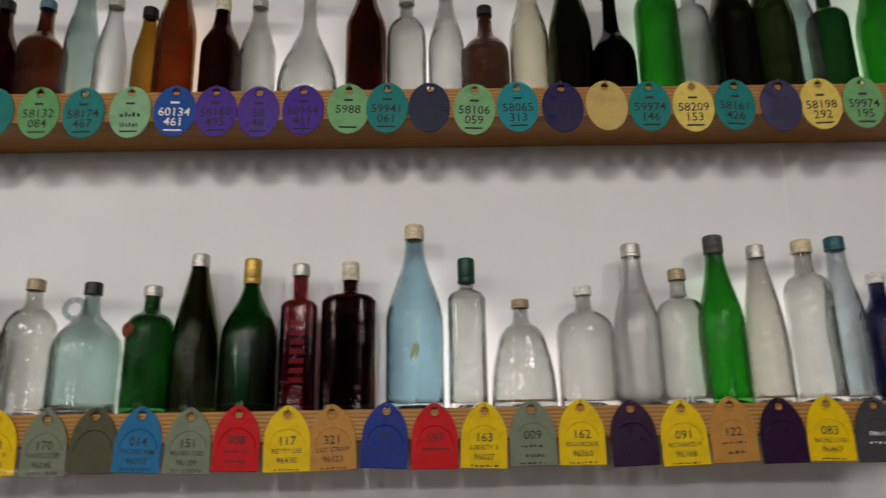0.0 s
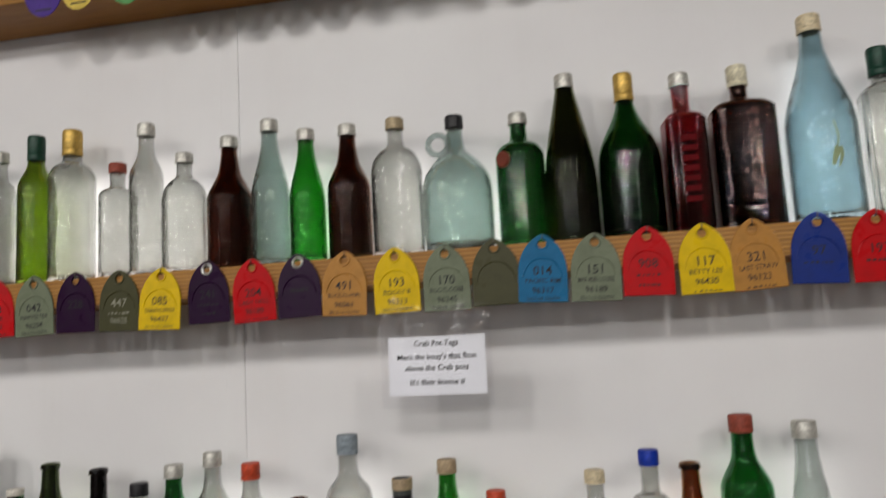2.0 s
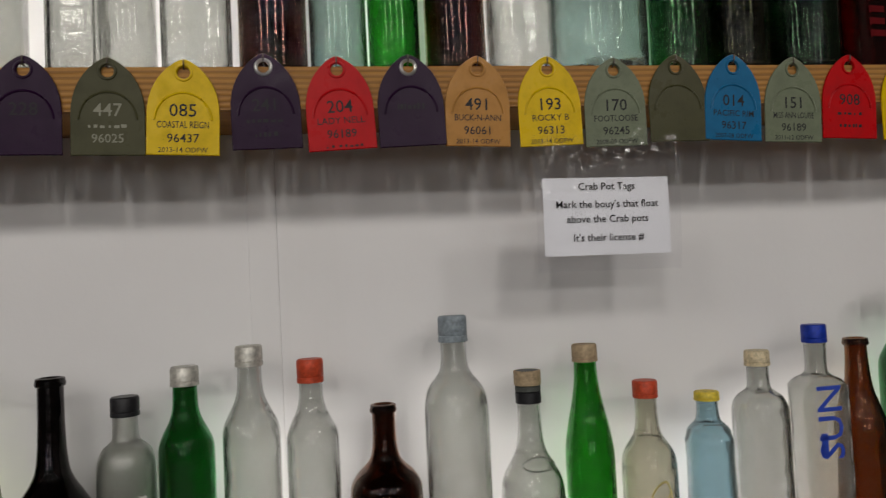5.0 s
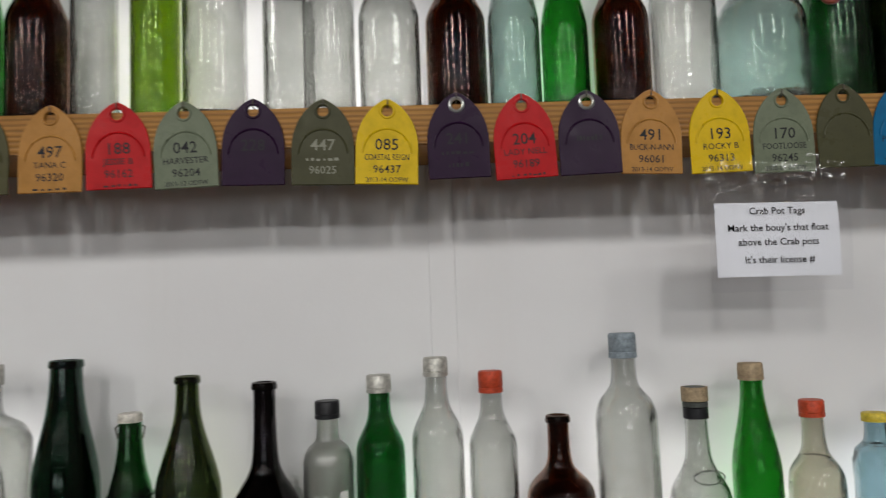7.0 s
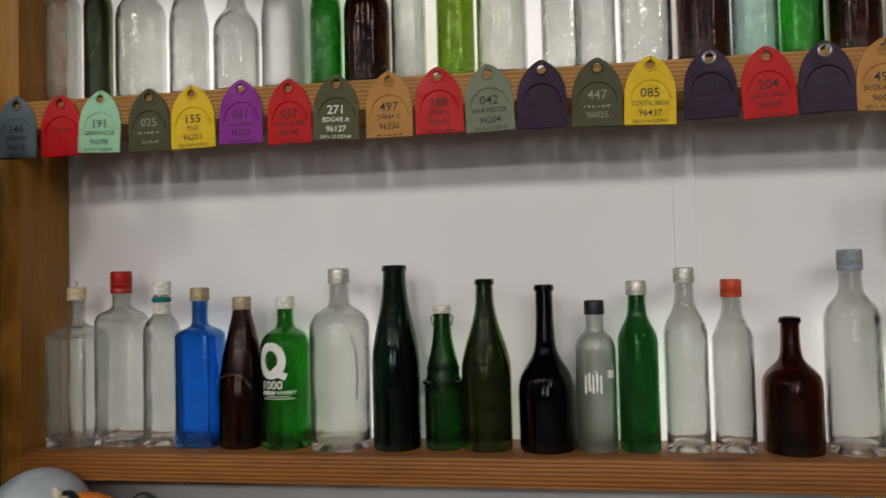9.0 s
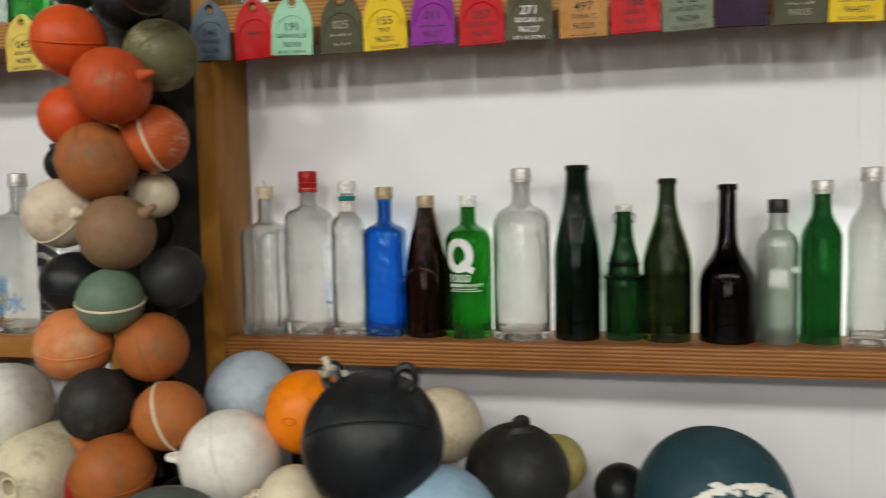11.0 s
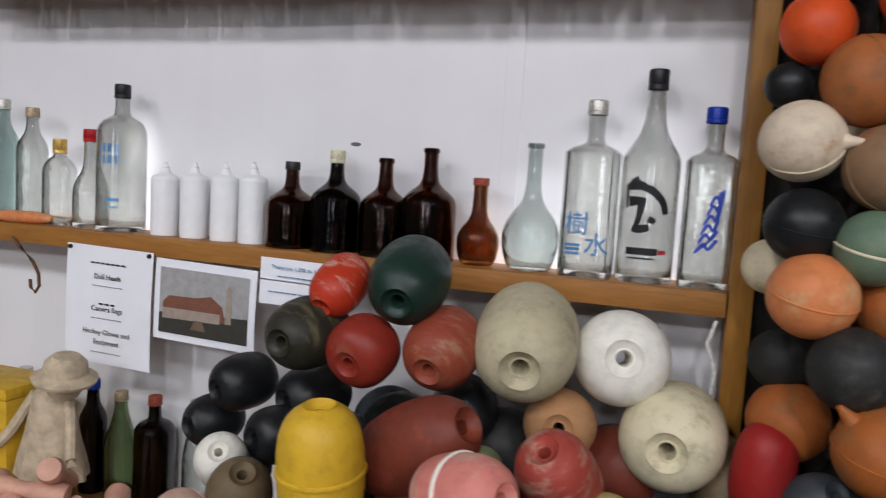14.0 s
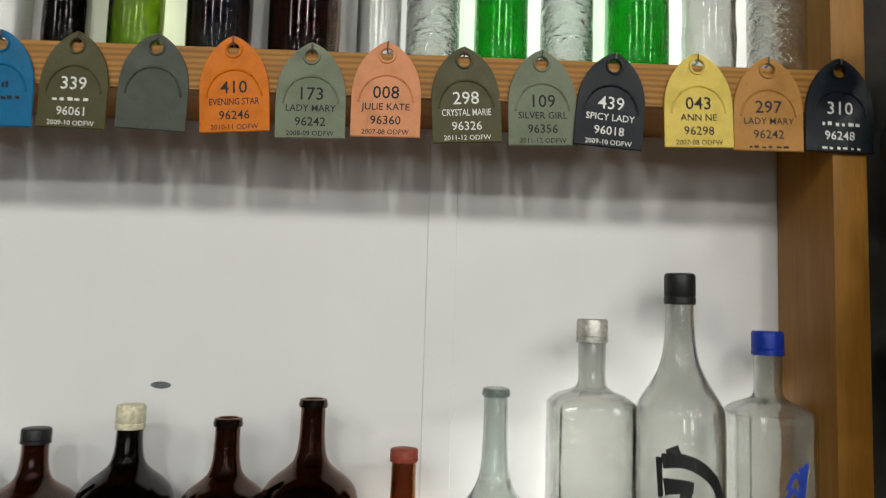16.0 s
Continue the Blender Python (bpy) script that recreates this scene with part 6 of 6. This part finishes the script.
# ---- odds and ends ----
SLAT = [plain("slat_" + n, c, 0.4, var=0.15) for n, c in (("green", (0.03, 0.13, 0.075)), ("teal", (0.015, 0.065, 0.08)), ("dark", (0.02, 0.025, 0.03)), ("blue", (0.02, 0.05, 0.14)), ("yellow", (0.55, 0.45, 0.05)), ("mint", (0.10, 0.24, 0.16)), ("grey", (0.12, 0.14, 0.15)))]


def plastic_slat(x, y, z, rx, ry, rz, length, wide, kind):
    word = ("green", "teal", "black", "dark blue", "yellow", "mint green", "grey")[kind]
    t = empty("plastic_strip", pose(x, y, z, rx, ry, rz), f"{word} plastic tent-peg strip in a loose bundle", "plastic strip", "bundle of plastic strips")
    bm = bmesh.new()
    box_bm(-length / 2, length / 2, -wide / 2, wide / 2, -0.002, 0.002, 0.0012, bm)
    for k in (-1, 1):
        box_bm(-length / 2, length / 2, k * wide / 2 - 0.002, k * wide / 2 + 0.002, -0.002, 0.006, 0.001, bm)
    part("strip", bm, SLAT[kind], t)


rng = random.Random(11)
for i in range(34):
    u = i / 33
    lie = rng.random()
    plastic_slat(-2.60 + 0.34 * u + rng.uniform(-.05, .05), 1.10 + rng.uniform(-.10, .08), 0.775 + 0.05 * lie + rng.uniform(-.06, .02),
                 rng.uniform(-50, 50), rng.choice((12, 20, 28, 35, 60)) + rng.uniform(-12, 12), rng.uniform(-35, 55), rng.uniform(.16, .26), rng.uniform(.012, .02), rng.choice((0, 1, 1, 2, 2, 2, 3, 6, 5)))
plastic_slat(-2.665, 1.04, 0.835, 25, 35, 5, 0.2, 0.014, 4)
plastic_slat(-2.44, 1.07, 0.842, 10, 18, -6, 0.20, 0.015, 5)
plastic_slat(-2.50, 1.06, 0.848, 10, 16, -4, 0.22, 0.016, 0)


def doll(x, y, z):
    """An old doll in a plain cloth dress and floppy hat, one plain shape."""
    bm = bmesh.new()
    base = Matrix.Translation((x, y, z))

    def cloth(a, r, h):
        k = 1 + (0.07 * math.cos(7 * a) if 0.11 < h < 0.22 else 0.0)
        return r * k * math.cos(a), 0.72 * r * k * math.sin(a)

    lathe(((0, 0.14), (0.070, 0.124), (0.086, 0.120), (0.078, 0.160), (0.064, 0.220), (0.052, 0.275), (0.047, 0.305), (0.034, 0.318), (0.014, 0.322), (0.014, 0.332), (0, 0.334)), 42, bm, base, section=cloth)
    lathe(((0, 0.322), (0.030, 0.326), (0.040, 0.346), (0.041, 0.362), (0.064, 0.360), (0.066, 0.367), (0.046, 0.380), (0.042, 0.402), (0.028, 0.416), (0, 0.419)), 24, bm, base @ pose(0.010, 0, 0, 5, 9, 0))
    for k in (-1, 1):
        arm = [(k * .046, 0, .302), (k * .066, -.014, .262), (k * .082, -.030, .222), (k * .096, -.044, .198), (k * .104, -.050, .188)]
        tube_bm([base @ Vector(p) for p in arm], 0.012, bm)
        for j in (-1, 0, 1):
            tube_bm([base @ Vector(p) for p in ((k * .103, -.050, .190), (k * (.112 + .003 * j), -.054 + .006 * j, .176))], 0.0035, bm, 6)
        tube_bm([base @ Vector(p) for p in ((k * .030, 0, .15), (k * .031, -.004, .07), (k * .030, -.010, .02), (k * .032, -.024, .006))], 0.018, bm, 12)
    return tagged(finish("doll", bm, plain("doll_cloth", (0.48, 0.39, 0.27), 0.8, var=0.25, scale=35)), "old beige doll in a cloth dress and floppy hat", "doll")


doll(-4.02, 1.40, 0.4505)
crate = empty("plastic_box", pose(-4.205, 1.43, Z_D + 0.0005), "yellow plastic box standing on the low shelf", "box")
part("body", box_bm(-0.095, 0.095, -0.07, 0.07, 0, 0.285, 0.006), FLOAT["yellowfloat"], crate)
part("lid", box_bm(-0.099, 0.099, -0.074, 0.074, 0.2855, 0.312, 0.005), FLOAT["yellowfloat"], crate)
M_SKIN = plain("doll_vinyl", (0.58, 0.31, 0.22), 0.5, var=0.15)
limbs = random.Random(5)
for i in range(12):
    dx, dy, dz, rot = -3.86 + limbs.uniform(-.10, .10), 1.25 + limbs.uniform(-.07, .06), 0.475 + 0.0155 * i, (limbs.uniform(50, 110), limbs.uniform(-30, 30), limbs.uniform(0, 360))
    bm = lathe(((0, -0.07), (0.018, -0.066), (0.020, -0.04), (0.015, -0.01), (0.020, 0.03), (0.026, 0.06), (0.022, 0.075), (0, 0.08)), 16)
    ob = tagged(finish("toy_limb", bm, M_SKIN), "loose pinkish vinyl toy limb lying on the low shelf", "toy limb", "loose toy limbs")
    ob.matrix_world = pose(dx, dy, dz, *rot)

lure = empty("wooden_lure", pose(-4.27, 1.545, Z_L + 0.015, 0, 90, 6), "cream and orange wooden fishing lure on the shelf", "fishing lure")
part("body", lathe(((0, -0.085), (0.010, -0.08), (0.015, -0.04), (0.015, 0.03), (0.011, 0.07), (0.006, 0.082), (0, 0.085)), 18), FLOAT["peach"], lure)
hook = empty("fish_hook", pose(-4.19, 1.505, 1.06), "rusty hand-forged fish hook hanging under the shelf edge", "fish hook")
part("shank", tube_bm([(-.07, 0, .02), (-.04, -.004, .0), (0, -.006, -.03), (.02, -.006, -.06), (.022, -.006, -.09), (.01, -.006, -.105), (-.004, -.006, -.095), (-.006, -.006, -.075)], 0.004), plain("rusty_iron", (0.16, 0.09, 0.05), 0.7, 0.6, 0.3, 90), hook)
cord = empty("white_cord", pose(-2.655, 1.53, 1.06), "thin white electric cord running down the post", "cord")
part("cord_line", tube_bm([(0, 0, 0.0), (-.012, -.002, -.04), (.004, 0, -.09), (-.006, 0, -.2), (-.004, 0, -.5), (-.004, 0, -1.05)], 0.004), CAP["white"], cord)
line = empty("float_line", pose(-2.48, 1.42, 2.30), "dark rope on which the ball floats hang", "rope")
part("rope", tube_bm([(-.02, 0, .0), (.0, 0, -.3), (-.02, 0, -.6), (.01, 0, -.9), (-.02, 0, -1.2), (0, 0, -1.42)], 0.007), M_DARKROPE, line)

for i in range(8):
    ball_float(-2.535 + 0.02 * math.sin(3 * i), 1.48, 1.02 + 0.105 * i, 0.05, 0.05, ("greydark", "blackfloat")[i % 2], "dark ball float at the back of the float string")


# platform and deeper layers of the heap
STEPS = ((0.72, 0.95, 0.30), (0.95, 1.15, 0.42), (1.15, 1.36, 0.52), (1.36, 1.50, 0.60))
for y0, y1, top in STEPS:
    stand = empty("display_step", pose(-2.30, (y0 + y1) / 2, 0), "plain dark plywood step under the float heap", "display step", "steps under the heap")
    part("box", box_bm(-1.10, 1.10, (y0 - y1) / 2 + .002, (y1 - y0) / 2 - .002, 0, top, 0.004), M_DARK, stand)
fill = []
for i, (col, word) in enumerate((("blackfloat", "black"), ("greydark", "dark grey"), ("maroon", "dark red"), ("olivebrown", "olive-brown"), ("slatefloat", "slate"), ("blackfloat", "black"))):
    bm = lathe([(0.074 * (1 - abs(s) ** 2.4) ** (1 / 2.4) if abs(s) < 0.99 else 0, 0.082 * s) for s in np.linspace(-1, 1, 15)], 22)
    t = empty("barrel_float", pose(-3.2 + 0.2 * i, 1.43, 0.80, 70, 20 * i, 30 * i), f"{word} barrel float deep in the heap", "fishing float", "fishing floats")
    part("shell", bm, FLOAT[col], t)
    fill.append(t)
for y0, y1, top in STEPS:
    for i in range(13):
        for lay in (0, 1):
            if lay == 1 and y0 > 1.1 and i > 7:
                continue
            px = -3.32 + 0.165 * i + rng.uniform(-.03, .03)
            copy_thing(fill[rng.randrange(6)], pose(px + 0.08 * lay, (y0 + y1) / 2 + rng.uniform(-.02, .02) + .03 * lay, top + 0.075 + 0.12 * lay, rng.uniform(0, 180), rng.uniform(0, 180), rng.uniform(0, 180)))

# worn spots of the building
bm = lathe(((0, 0.0006), (0.010, 0.0005), (0.013, 0.0)), 14, m=pose(-3.431, Y_WALL - 0.0004, 1.346, 90) @ Matrix.Diagonal((1, 0.35, 1, 1)))
part("scuff", bm, plain("grey_scuff", (0.12, 0.13, 0.14), 0.8, var=0.4, scale=300), bpy.data.objects["wall_north"], "small dark grey scuff")
chips = random.Random(8)
edge_shelf = [o for o in bpy.data.objects if o.name.startswith("shelf") and o.parent is None and o["label"].startswith("reddish")][0]
bm = bmesh.new()
for i in range(46):
    cx = -0.95 + 0.040 * i + chips.uniform(-.015, .015)
    w = chips.uniform(0.01, 0.035)
    box_bm(cx, cx + w, 0.0003, 0.010, -0.048 - chips.uniform(0.0015, 0.0035), -0.0475, 0.0006, bm)
part("splintered_edge", bm, M_POST, edge_shelf, "dark splintered lower edge", smooth=False)
for cx, dz, r in ((-0.62, -0.018, 0.007), (-0.28, -0.026, 0.004), (0.14, -0.015, 0.005), (-0.46, -0.012, 0.003)):
    part("knot", lathe(((0, 0.0008), (r * .7, 0.0007), (r, 0.0)), 14, m=pose(cx, 0.0001, dz, 90) @ Matrix.Diagonal((1.7, 1, 1, 1))), plain("dark_knot", (0.07, 0.022, 0.01), 0.6, var=0.3, scale=200), edge_shelf)
